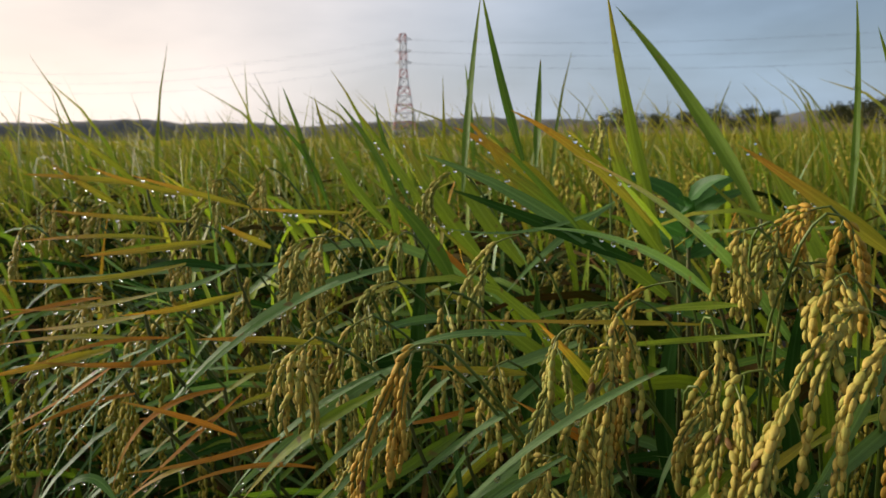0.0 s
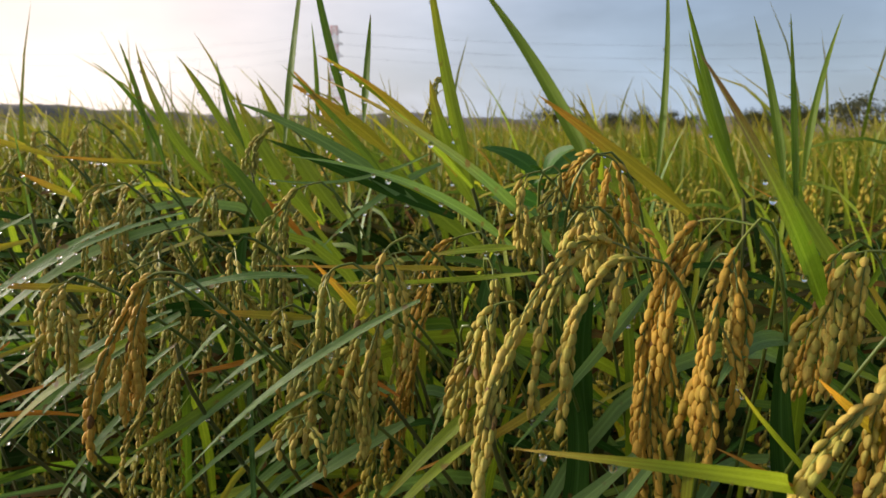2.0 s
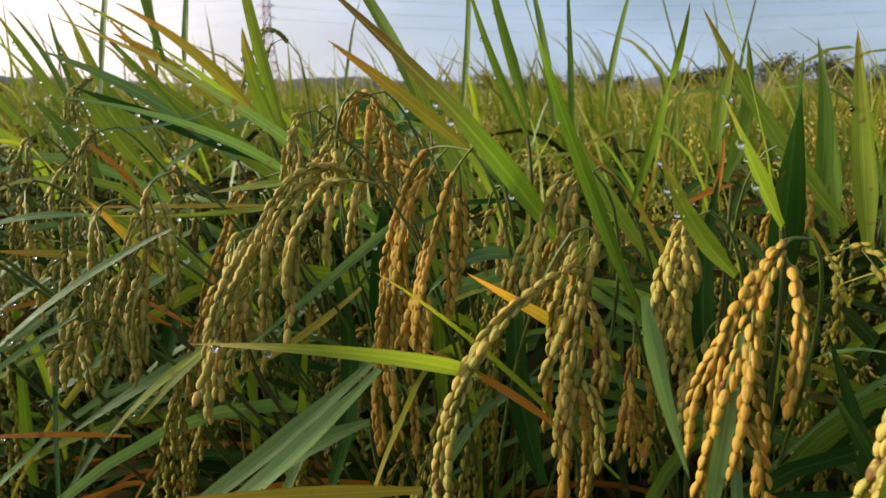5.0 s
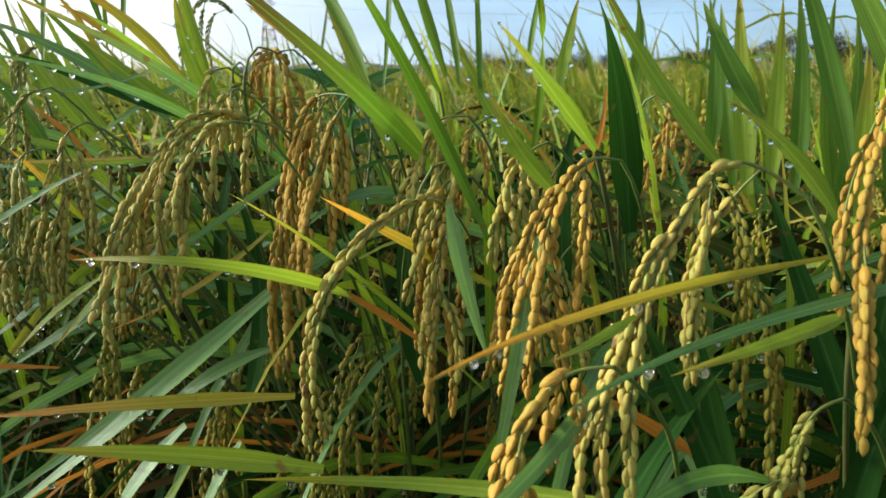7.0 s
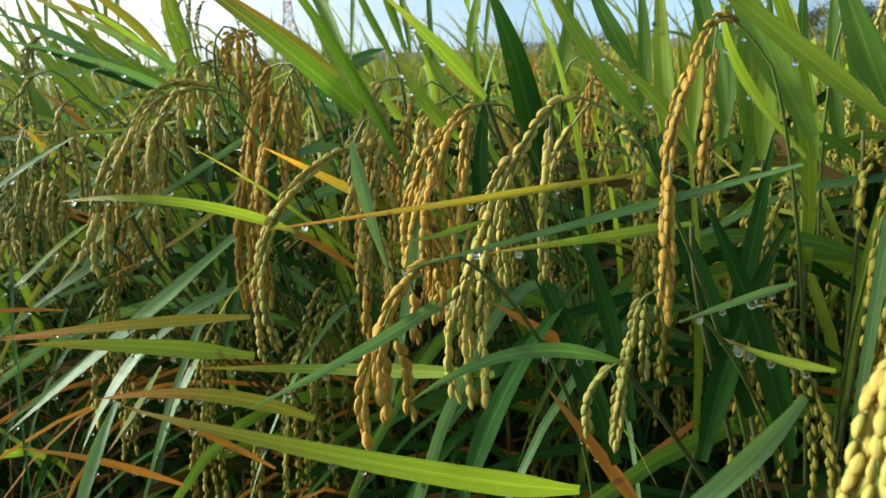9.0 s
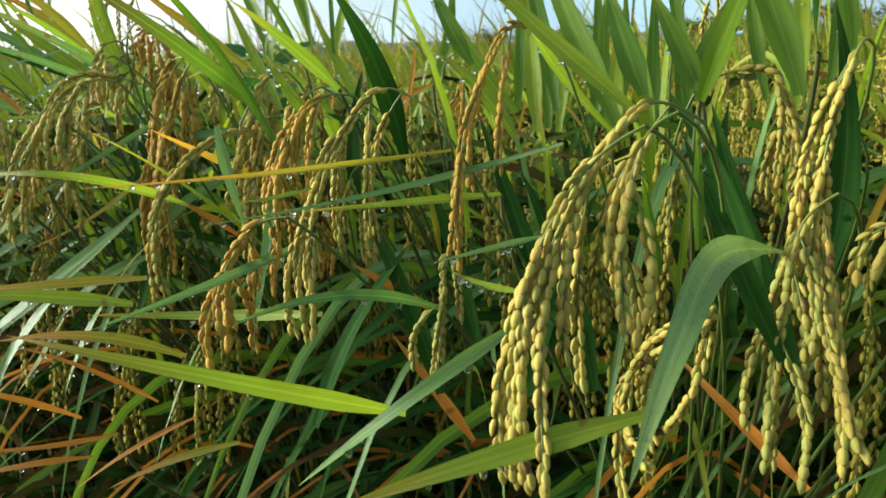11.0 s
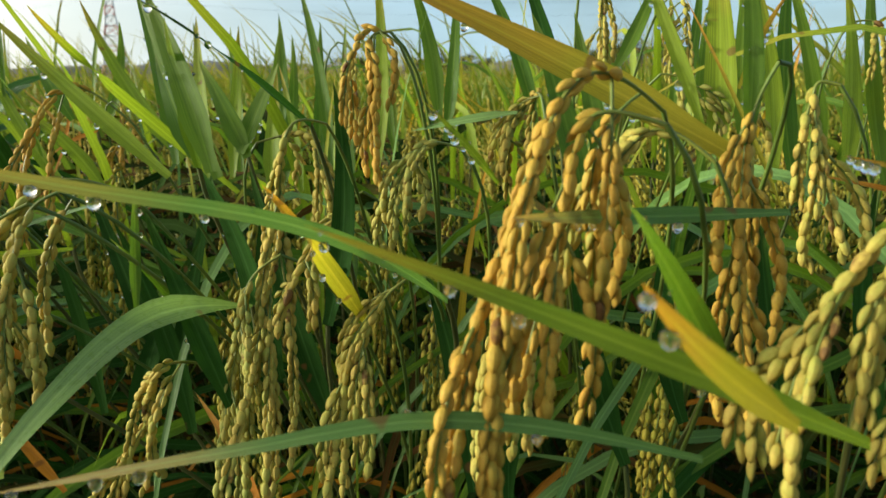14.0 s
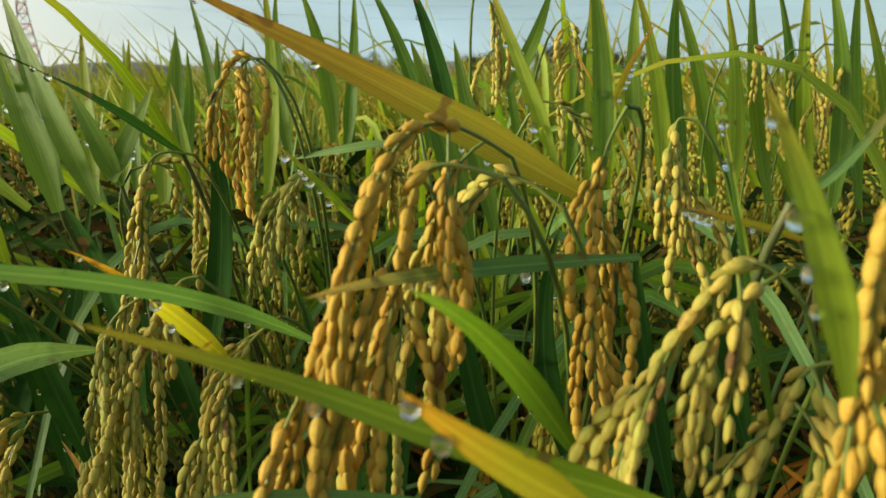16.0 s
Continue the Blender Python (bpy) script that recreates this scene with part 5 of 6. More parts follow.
hero_head("m", 5, 0.010, (0.0164, 0.2134, 0.8211), (0.0125, 0.2132, 0.8193), (0.0103, 0.2110, 0.8086), (0.0091, 0.2077, 0.7959))
hero_head("m", 4, 0.010, (-0.1299, 0.2873, 0.8505), (-0.1269, 0.2873, 0.8475), (-0.1269, 0.2826, 0.8251), (-0.1268, 0.2791, 0.8067))
hero_head("m", 4, 0.010, (-0.2282, 0.3677, 0.8594), (-0.2359, 0.3664, 0.8556), (-0.2376, 0.3616, 0.8362), (-0.2383, 0.3580, 0.8179))
hero_head("m", 4, 0.010, (-0.2152, 0.4188, 0.9068), (-0.2210, 0.4175, 0.9030), (-0.2257, 0.4124, 0.8782), (-0.2234, 0.4077, 0.8579))
hero_head("r", 4, .005, (-0.0366, 0.1949, 0.8803), (-0.0495, 0.1948, 0.8806), (-0.0614, 0.1913, 0.8630), (-0.0744, 0.1813, 0.8155))
hero_head("r", 3, .005, (-0.0435, 0.1948, 0.8785), (-0.0524, 0.1937, 0.8776), (-0.0575, 0.1892, 0.8551), (-0.0616, 0.1836, 0.8249))
hero_head("m", 5, 0.010, (-0.0322, 0.2961, 0.8806), (-0.0362, 0.2949, 0.8757), (-0.0365, 0.2880, 0.8421), (-0.0387, 0.2833, 0.8167))
hero_head("m", 6, 0.010, (-0.1035, 0.2515, 0.8682), (-0.1074, 0.2513, 0.8654), (-0.1094, 0.2479, 0.8507), (-0.1103, 0.2434, 0.8312))
hero_leaf("p", 0.0030, 0, (0.5747, -0.2855, 0.8991), (0.5856, -0.2879, 0.9059), (0.6028, -0.2901, 0.9250))
hero_head("m", 5, 0.010, (0.1394, 0.2043, 0.9079), (0.1342, 0.2032, 0.9060), (0.1320, 0.2020, 0.8980), (0.1306, 0.1997, 0.8860))
hero_leaf("b", 0.0096, 0, (0.0556, 0.2631, 0.8381), (0.0186, 0.2623, 0.8177), (-0.0250, 0.2623, 0.7970))
hero_leaf("b", 0.0093, 0, (0.1494, 0.1696, 0.8070), (0.0818, 0.1640, 0.7557), (0.0035, 0.1636, 0.7033))
hero_leaf("y", 0.0063, 0, (0.1484, 0.2271, 0.8269), (0.1084, 0.2246, 0.7974), (0.0511, 0.2243, 0.7720))
hero_leaf("y", 0.0070, 0, (0.1626, 0.1080, 0.7764), (0.0979, 0.1169, 0.7750), (0.0296, 0.1247, 0.7717))
hero_leaf("b", 0.0074, 0, (0.1208, 0.0842, 0.7793), (0.1031, 0.0821, 0.7610), (0.0807, 0.0762, 0.7257))
hero_leaf("b", 0.0092, 0, (0.1483, 0.1814, 0.7709), (0.1077, 0.1810, 0.7537), (0.0803, 0.1801, 0.7283))
hero_leaf("l", 0.0044, 0, (0.1223, 0.0805, 0.7650), (0.1095, 0.0774, 0.7465), (0.0927, 0.0743, 0.7251))
hero_leaf("b", 0.0061, 0, (0.1406, 0.0885, 0.7675), (0.1267, 0.0856, 0.7449), (0.1146, 0.0808, 0.7182))
hero_leaf("b", 0.0083, 0, (0.0616, 0.2590, 0.7877), (0.0197, 0.2569, 0.7639), (-0.0172, 0.2529, 0.7408))
hero_leaf("b", 0.0079, 0, (0.0134, 0.2852, 0.7879), (-0.0104, 0.2828, 0.7693), (-0.0408, 0.2807, 0.7479))
hero_leaf("o", 0.0039, 0, (0.0680, 0.1303, 0.7687), (0.0462, 0.1326, 0.7678), (0.0245, 0.1348, 0.7670))
hero_leaf("b", 0.0102, 0, (0.0752, 0.3493, 0.8864), (0.0137, 0.3699, 0.9293), (-0.0522, 0.3872, 0.9581))
hero_leaf("d", 0.0111, 0, (0.0923, 0.3467, 0.8859), (0.0255, 0.3633, 0.9128), (-0.0322, 0.3777, 0.9344))
hero_leaf("l", 0.0138, 0, (0.0202, 0.3957, 0.8775), (-0.0141, 0.4144, 0.9226), (-0.0439, 0.4352, 0.9766))
hero_leaf("y", 0.0118, 0, (0.0533, 0.4483, 0.9225), (0.0155, 0.4624, 0.9528), (-0.0277, 0.4762, 0.9772))
hero_leaf("l", 0.0165, 0, (0.1107, 0.3668, 0.8898), (0.0905, 0.3814, 0.9289), (0.0792, 0.3974, 0.9766))
hero_leaf("g", 0.0142, 0, (-0.0284, 0.4169, 0.8593), (-0.0510, 0.4304, 0.8956), (-0.0819, 0.4456, 0.9275))
hero_leaf("y", 0.0038, 0, (0.1064, 0.2754, 0.8656), (0.0433, 0.2837, 0.8655), (-0.0273, 0.2932, 0.8649))
hero_leaf("b", 0.0090, 0, (0.0492, 0.3185, 0.8440), (0.0083, 0.3194, 0.8295), (-0.0440, 0.3199, 0.8114))
hero_leaf("l", 0.0147, 0, (0.4414, 0.2053, 0.8394), (0.4423, 0.2208, 0.8982), (0.4454, 0.2399, 0.9679))
hero_leaf("g", 0.0118, 0, (0.4358, 0.2439, 0.8559), (0.4446, 0.2571, 0.9143), (0.4438, 0.2712, 0.9657))
hero_leaf("l", 0.0128, 0, (0.4614, 0.2115, 0.8376), (0.4692, 0.2248, 0.8930), (0.4785, 0.2415, 0.9608))
hero_leaf("g", 0.0139, 0, (0.5047, 0.2453, 0.8317), (0.5140, 0.2600, 0.8921), (0.5182, 0.2814, 0.9745))
hero_leaf("l", 0.0151, 0, (0.4854, 0.1630, 0.8317), (0.4919, 0.1752, 0.8789), (0.4991, 0.1854, 0.9222))
hero_leaf("g", 0.0113, 0, (0.5019, 0.2024, 0.8289), (0.5012, 0.2191, 0.8916), (0.5129, 0.2368, 0.9635))
hero_leaf("g", 0.0125, 0, (0.5275, 0.1866, 0.8266), (0.5351, 0.2031, 0.8909), (0.5430, 0.2208, 0.9639))
hero_leaf("l", 0.0085, 0, (0.5050, 0.1389, 0.8334), (0.5029, 0.1542, 0.8879), (0.4980, 0.1656, 0.9267))
hero_leaf("g", 0.0111, 0, (0.5562, 0.1806, 0.8254), (0.5560, 0.1984, 0.8899), (0.5629, 0.2125, 0.9637))
hero_leaf("g", 0.0105, 0, (0.3671, 0.2404, 0.8785), (0.3818, 0.2474, 0.9156), (0.3868, 0.2599, 0.9644))
hero_leaf("b", 0.0042, 0, (-0.0564, 0.2456, 0.8352), (-0.0889, 0.2433, 0.8105), (-0.1210, 0.2410, 0.7813))
hero_leaf("b", 0.0042, 0, (-0.0486, 0.2436, 0.8301), (-0.0840, 0.2403, 0.7997), (-0.1178, 0.2401, 0.7543))
hero_leaf("b", 0.0044, 0, (0.0598, 0.1977, 0.8679), (0.0085, 0.1978, 0.8381), (-0.0413, 0.1945, 0.7933))
hero_leaf("b", 0.0034, 0, (0.0164, 0.1937, 0.8297), (-0.0175, 0.1940, 0.8074), (-0.0494, 0.1928, 0.7786))
hero_leaf("b", 0.0039, 0, (-0.0022, 0.2207, 0.8416), (-0.0201, 0.2202, 0.8312), (-0.0350, 0.2187, 0.8188))
hero_leaf("b", 0.0047, 0, (0.0064, 0.2644, 0.8643), (-0.0434, 0.2704, 0.8607), (-0.0809, 0.2703, 0.8456))
hero_leaf("l", 0.0064, 0, (0.0888, 0.1866, 0.8272), (0.0644, 0.1845, 0.8053), (0.0403, 0.1808, 0.7798))
hero_leaf("g", 0.0088, 0, (0.2761, 0.3401, 0.9136), (0.2591, 0.3560, 0.9771), (0.2467, 0.3727, 1.0372))
hero_leaf("g", 0.0057, 0, (0.3517, 0.3825, 0.9115), (0.3609, 0.3918, 0.9604), (0.3821, 0.4013, 1.0310))
hero_leaf("g", 0.0069, 0, (-0.1503, 0.5394, 0.9076), (-0.1655, 0.5551, 0.9654), (-0.1857, 0.5696, 1.0183))
hero_leaf("g", 0.0059, 0, (-0.1404, 0.5374, 0.9034), (-0.1755, 0.5571, 0.9696), (-0.2095, 0.5678, 0.9980))
hero_leaf("g", 0.0069, 0, (-0.0774, 0.5320, 0.9106), (-0.1065, 0.5514, 0.9688), (-0.1347, 0.5612, 1.0050))
hero_leaf("g", 0.0069, 0, (-0.0674, 0.5314, 0.9105), (-0.0875, 0.5462, 0.9592), (-0.0987, 0.5569, 1.0014))
hero_leaf("y", 0.0074, 0, (0.0256, 0.4152, 0.8956), (0.0052, 0.4314, 0.9526), (-0.0238, 0.4417, 0.9875))
hero_leaf("y", 0.0089, 0, (0.0918, 0.3296, 0.9139), (0.0542, 0.3438, 0.9543), (0.0060, 0.3546, 0.9858))
hero_leaf("l", 0.0081, 0, (0.1741, 0.0292, 0.7861), (0.1288, 0.0372, 0.7922), (0.0808, 0.0435, 0.7956))
hero_leaf("y", 0.0070, 0, (0.1964, 0.0196, 0.7596), (0.1511, 0.0290, 0.7716), (0.1076, 0.0347, 0.7716))
hero_leaf("o", 0.0041, 0, (0.1317, 0.0528, 0.7163), (0.0956, 0.0555, 0.7325), (0.0609, 0.0620, 0.7394))
hero_leaf("o", 0.0034, 0, (0.1541, 0.0365, 0.7125), (0.1146, 0.0372, 0.7099), (0.0795, 0.0378, 0.7120))
hero_leaf("o", 0.0041, 0, (0.1362, 0.0452, 0.6960), (0.0951, 0.0461, 0.6951), (0.0605, 0.0480, 0.6898))
hero_leaf("o", 0.0034, 0, (0.1756, 0.0395, 0.7270), (0.1413, 0.0452, 0.7481), (0.1076, 0.0526, 0.7610))
hero_leaf("o", 0.0033, 0, (0.1972, 0.0238, 0.7234), (0.1621, 0.0231, 0.7089), (0.1325, 0.0234, 0.6902))
hero_leaf("b", 0.0063, 0, (0.1197, 0.0237, 0.7749), (0.1063, 0.0115, 0.7442), (0.0940, 0.0067, 0.7039))
hero_leaf("y", 0.0045, 0, (0.2181, 0.0165, 0.7095), (0.1839, 0.0208, 0.7020), (0.1491, 0.0205, 0.6900))
hero_leaf("l", 0.0128, 0, (0.0564, 0.3292, 0.8025), (0.0056, 0.3469, 0.8417), (-0.0453, 0.3624, 0.8719))
hero_leaf("l", 0.0152, 0, (0.1140, 0.3636, 0.8606), (0.0567, 0.3853, 0.9064), (-0.0109, 0.4107, 0.9577))
hero_leaf("l", 0.0145, 0, (-0.0035, 0.4429, 0.8708), (-0.0389, 0.4617, 0.9148), (-0.0697, 0.4853, 0.9701))
hero_leaf("l", 0.0114, 0, (0.3377, 0.2556, 0.8213), (0.3019, 0.2863, 0.8814), (0.2725, 0.3197, 0.9561))
hero_leaf("l", 0.0128, 0, (0.2433, 0.3686, 0.8454), (0.2183, 0.3980, 0.9079), (0.1929, 0.4271, 0.9702))
hero_leaf("l", 0.0135, 0, (0.4241, 0.2050, 0.8553), (0.3904, 0.2326, 0.9088), (0.3589, 0.2658, 0.9813))
hero_leaf("y", 0.0054, 0, (-0.2387, 0.4482, 0.9055), (-0.2964, 0.4471, 0.9104), (-0.3511, 0.4506, 0.9161))
hero_leaf("y", 0.0051, 0, (-0.2405, 0.4157, 0.8970), (-0.3019, 0.4145, 0.8993), (-0.3550, 0.4150, 0.8955))
hero_leaf("y", 0.0055, 0, (-0.2130, 0.3730, 0.8855), (-0.2703, 0.3704, 0.8762), (-0.3381, 0.3708, 0.8763))
hero_leaf("y", 0.0045, 0, (-0.2244, 0.3492, 0.8708), (-0.2768, 0.3506, 0.8613), (-0.3293, 0.3478, 0.8612))
hero_leaf("y", 0.0057, 0, (-0.2360, 0.4821, 0.9226), (-0.2870, 0.4831, 0.9327), (-0.3331, 0.4854, 0.9495))
hero_leaf("y", 0.0054, 0, (-0.1899, 0.4523, 0.9159), (-0.2341, 0.4533, 0.9281), (-0.2830, 0.4540, 0.9428))
hero_leaf("y", 0.0069, 0, (-0.2909, 0.5031, 0.9310), (-0.3390, 0.5033, 0.9369), (-0.3987, 0.5058, 0.9417))
hero_leaf("o", 0.0038, 0, (-0.2603, 0.3484, 0.8681), (-0.2993, 0.3504, 0.8616), (-0.3333, 0.3468, 0.8532))
hero_leaf("y", 0.0041, 0, (-0.2242, 0.3060, 0.8527), (-0.2666, 0.3082, 0.8532), (-0.3075, 0.3060, 0.8490))
hero_leaf("o", 0.0034, 0, (-0.2009, 0.3064, 0.8526), (-0.2415, 0.3045, 0.8501), (-0.2832, 0.3052, 0.8366))
hero_leaf("y", 0.0041, 0, (-0.1041, 0.4035, 0.9158), (-0.1358, 0.4029, 0.9170), (-0.1762, 0.4026, 0.9201))
hero_head("m", 4, 0.010, (-0.3603, 0.5030, 0.9216), (-0.3672, 0.5030, 0.9207), (-0.3723, 0.5002, 0.9029), (-0.3744, 0.4955, 0.8790))
hero_head("m", 4, 0.010, (-0.3193, 0.4993, 0.9170), (-0.3271, 0.4991, 0.9161), (-0.3319, 0.4958, 0.8984), (-0.3327, 0.4915, 0.8797))
hero_head("m", 4, 0.010, (-0.2730, 0.4786, 0.9098), (-0.2808, 0.4784, 0.9089), (-0.2844, 0.4736, 0.8913), (-0.2850, 0.4687, 0.8688))
hero_head("m", 4, 0.010, (-0.3600, 0.4487, 0.9043), (-0.3659, 0.4487, 0.9033), (-0.3709, 0.4442, 0.8866), (-0.3729, 0.4401, 0.8646))
hero_head("m", 4, 0.010, (-0.2235, 0.5067, 0.9358), (-0.2304, 0.5054, 0.9349), (-0.2331, 0.5015, 0.9171), (-0.2338, 0.4976, 0.8973))
hero_head("m", 4, 0.010, (-0.2820, 0.3892, 0.8706), (-0.2878, 0.3891, 0.8697), (-0.2915, 0.3846, 0.8512), (-0.2923, 0.3814, 0.8356))
hero_head("m", 6, 0.010, (0.2302, 0.1338, 0.8725), (0.2364, 0.1339, 0.8743), (0.2320, 0.1256, 0.8370), (0.2248, 0.1154, 0.7844))
hero_head("m", 5, 0.010, (0.3024, 0.1537, 0.8723), (0.2972, 0.1528, 0.8674), (0.2892, 0.1497, 0.8455), (0.2850, 0.1436, 0.8164))
hero_head("r", 5, 0.010, (0.2804, 0.2244, 0.8899), (0.2710, 0.2243, 0.8841), (0.2607, 0.2188, 0.8521), (0.2482, 0.2123, 0.8172))
hero_head("r", 5, 0.010, (0.2683, 0.1488, 0.8262), (0.2681, 0.1477, 0.8222), (0.2641, 0.1426, 0.7971), (0.2578, 0.1375, 0.7677))
hero_head("r", 4, 0.010, (0.3778, 0.2093, 0.9015), (0.3816, 0.2072, 0.8984), (0.3816, 0.2020, 0.8750), (0.3797, 0.1979, 0.8548))
hero_head("m", 4, 0.010, (0.2375, 0.2699, 0.8748), (0.2393, 0.2677, 0.8687), (0.2393, 0.2621, 0.8424), (0.2373, 0.2556, 0.8144))
hero_head("m", 4, 0.010, (0.2956, 0.1243, 0.8336), (0.2914, 0.1243, 0.8297), (0.2946, 0.1192, 0.8064), (0.2984, 0.1120, 0.7789))
hero_leaf("o", 0.0035, 0, (0.3488, 0.2153, 0.9046), (0.3413, 0.2092, 0.8694), (0.3184, 0.2032, 0.8287))
hero_leaf("o", 0.0044, 0, (0.3639, 0.2270, 0.8782), (0.3456, 0.2295, 0.8717), (0.3269, 0.2307, 0.8593))
hero_leaf("l", 0.0026, 0, (0.5805, -0.2773, 0.8581), (0.5803, -0.2688, 0.8891), (0.5793, -0.2598, 0.9203))
hero_leaf("y", 0.0024, 0, (0.5904, -0.2789, 0.8880), (0.5771, -0.2709, 0.8923), (0.5644, -0.2636, 0.8957))
hero_leaf("y", 0.0024, 0, (0.6644, -0.1575, 0.8573), (0.6520, -0.1389, 0.9023), (0.6356, -0.1174, 0.9508))


# ---- drooping lower leaves of the front row ----
skirt_rng = random.Random(31)
FINE = []
for plant, h in zip(ROW, HILLS):
    for k in range(40 if h[0] < 0.1 else 30):
        z = skirt_rng.uniform(0.38, 0.76)
        a = np.array((skirt_rng.gauss(0, 0.03), skirt_rng.gauss(0, 0.03), z))
        w2 = -ALONG * skirt_rng.gauss(0.6, 0.55) - INTO * skirt_rng.uniform(0.1, 0.9)
        w = np.array((w2[0], w2[1], 0)) / (np.linalg.norm(w2) + 1e-6)
        length = skirt_rng.uniform(0.26, 0.50)
        rise = skirt_rng.uniform(0.05, 0.32) if h[0] > 0.1 else skirt_rng.uniform(0.0, 0.26)
        mid = a + w * length * 0.48 + np.array((0, 0, length * rise))
        tip = a + w * length * 0.92 + np.array((0, 0, length * (rise - skirt_rng.uniform(0.25, 0.75) - (0.25 if h[0] < 0.1 else 0.0))))
        # low leaves: more dry ones, and more of the kind darkened for shade
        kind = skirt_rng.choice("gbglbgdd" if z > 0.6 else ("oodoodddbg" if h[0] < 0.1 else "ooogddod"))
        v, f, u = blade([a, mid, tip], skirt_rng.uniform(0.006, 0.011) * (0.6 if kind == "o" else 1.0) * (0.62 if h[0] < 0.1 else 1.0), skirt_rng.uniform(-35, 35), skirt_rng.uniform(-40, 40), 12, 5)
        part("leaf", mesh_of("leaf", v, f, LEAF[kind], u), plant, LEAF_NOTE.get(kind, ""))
        if z > 0.52:
            FINE.append((np.array(v) + np.array((h[0], h[1], 0.0)), 5))
        if k % 5 == 0 and z > 0.62:
            WET.append((kind, np.array(v) + np.array((h[0], h[1], 0.0)), 5))


# ---- the dense lower leaves behind the front row, shade put into their colour ----
# near-black greens paint the deep shade of the crop; the tips are brown straw
SHADE_LEAF = leaf_material("shade_darkened_leaf", (0.010, 0.030, 0.004), (0.028, 0.060, 0.007), (0.10, 0.046, 0.012), 0.35, joined=True, gloss=0.85, through_light=0.08, shine=0.08)
under_rng = random.Random(51)
under = Joined()
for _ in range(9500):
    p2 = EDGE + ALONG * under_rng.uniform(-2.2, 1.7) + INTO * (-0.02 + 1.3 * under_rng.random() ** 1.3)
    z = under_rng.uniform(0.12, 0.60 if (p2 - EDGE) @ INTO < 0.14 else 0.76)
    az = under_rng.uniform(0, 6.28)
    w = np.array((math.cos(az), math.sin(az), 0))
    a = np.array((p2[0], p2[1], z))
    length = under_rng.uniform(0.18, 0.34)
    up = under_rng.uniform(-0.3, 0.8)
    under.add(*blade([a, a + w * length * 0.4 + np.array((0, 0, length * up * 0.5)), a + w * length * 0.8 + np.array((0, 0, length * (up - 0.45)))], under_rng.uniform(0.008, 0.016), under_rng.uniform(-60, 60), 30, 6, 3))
tagged(new("rice_undergrowth", under.mesh("rice_undergrowth", SHADE_LEAF)), "dense lower leaves and straw inside the crop, coloured dark for shade", "rice", kind="stuff")


# ---- low weeds on the bank in front of the crop ----
BANK_GRASS = leaf_material("bank_grass", (0.018, 0.050, 0.008), (0.045, 0.095, 0.013), (0.16, 0.11, 0.03), 0.6, joined=True, gloss=0.6, through_light=0.25)
grass_rng = random.Random(64)
grass = Joined()
for _ in range(3800):
    p2 = EDGE + ALONG * grass_rng.uniform(-2.6, 1.6) - INTO * (0.9 * grass_rng.random() ** 1.4 - 0.06)
    az, length = grass_rng.uniform(0, 6.28), grass_rng.uniform(0.05, 0.17)
    w = np.array((math.cos(az), math.sin(az), 0))
    a = np.array((p2[0], p2[1], 0.0))
    grass.add(*blade([a, a + w * length * 0.25 + np.array((0, 0, length * 0.6)), a + w * length * 0.65 + np.array((0, 0, length * grass_rng.uniform(0.5, 0.95)))], grass_rng.uniform(0.004, 0.008), grass_rng.uniform(-60, 60), 30, 5, 3))
tagged(new("bank_grass", grass.mesh("bank_grass", BANK_GRASS)), "low dark green weeds and grass on the field bank", "grass", kind="stuff")


# ---- dew ----
def drop_form(n=10, m=7):
    verts, faces = [], []
    for i in range(m + 1):
        a = math.pi * i / m
        for k in range(n):
            q = 2 * math.pi * k / n
            r = math.sin(a) * (1 - 0.12 * math.cos(a))
            verts.append((r * math.cos(q), r * math.sin(q), -math.cos(a) * (1.08 if math.cos(a) > 0 else 1.0)))
    for i in range(m):
        for k in range(n):
            faces.append((i * n + k, i * n + (k + 1) % n, (i + 1) * n + (k + 1) % n, (i + 1) * n + k))
    return verts, faces


WATER, _, _, water_p = shader("dew_water")
water_p.inputs["Base Color"].default_value = (1, 1, 1, 1)
water_p.inputs["Roughness"].default_value = 0.0
water_p.inputs["IOR"].default_value = 1.33
water_p.inputs["Transmission Weight"].default_value = 1.0
DROP = mesh_of("dew_drop", *drop_form(), WATER)
dew_rng = random.Random(5)
drops = []
for kind, verts, cross in dew_rng.sample(WET, int(len(WET) * 0.85)):
    n = len(verts) // cross
    for _ in range(dew_rng.choice((3, 4, 5, 6, 7)) if kind in "blpyB" else dew_rng.choice((0, 1, 2, 3))):
        i = dew_rng.randrange(n // 4, n - 1)
        row = verts[i * cross:(i + 1) * cross]
        low = min(row, key=lambda p: p[2])
        r = dew_rng.choice((0.0007, 0.0009, 0.0011, 0.0013, 0.0015))
        drops.append((r, Matrix.Translation((low[0], low[1], low[2] - r * 0.75)) @ Matrix.Diagonal((r, r, r * 1.05, 1)), "clear round dew drop hanging from a leaf edge"))
    if kind in "bBp":
        for _ in range(2):
            p = verts[dew_rng.randrange(len(verts) // 5, len(verts))]
            r = dew_rng.uniform(0.0003, 0.0007)
            drops.append((r, Matrix.Translation((p[0], p[1], p[2] + r * 0.3)) @ Matrix.Diagonal((r, r, r * 0.7, 1)), "tiny flat dew drop lying on a wet leaf"))
drops.sort(key=lambda d: -d[0])
small_drops = Joined()
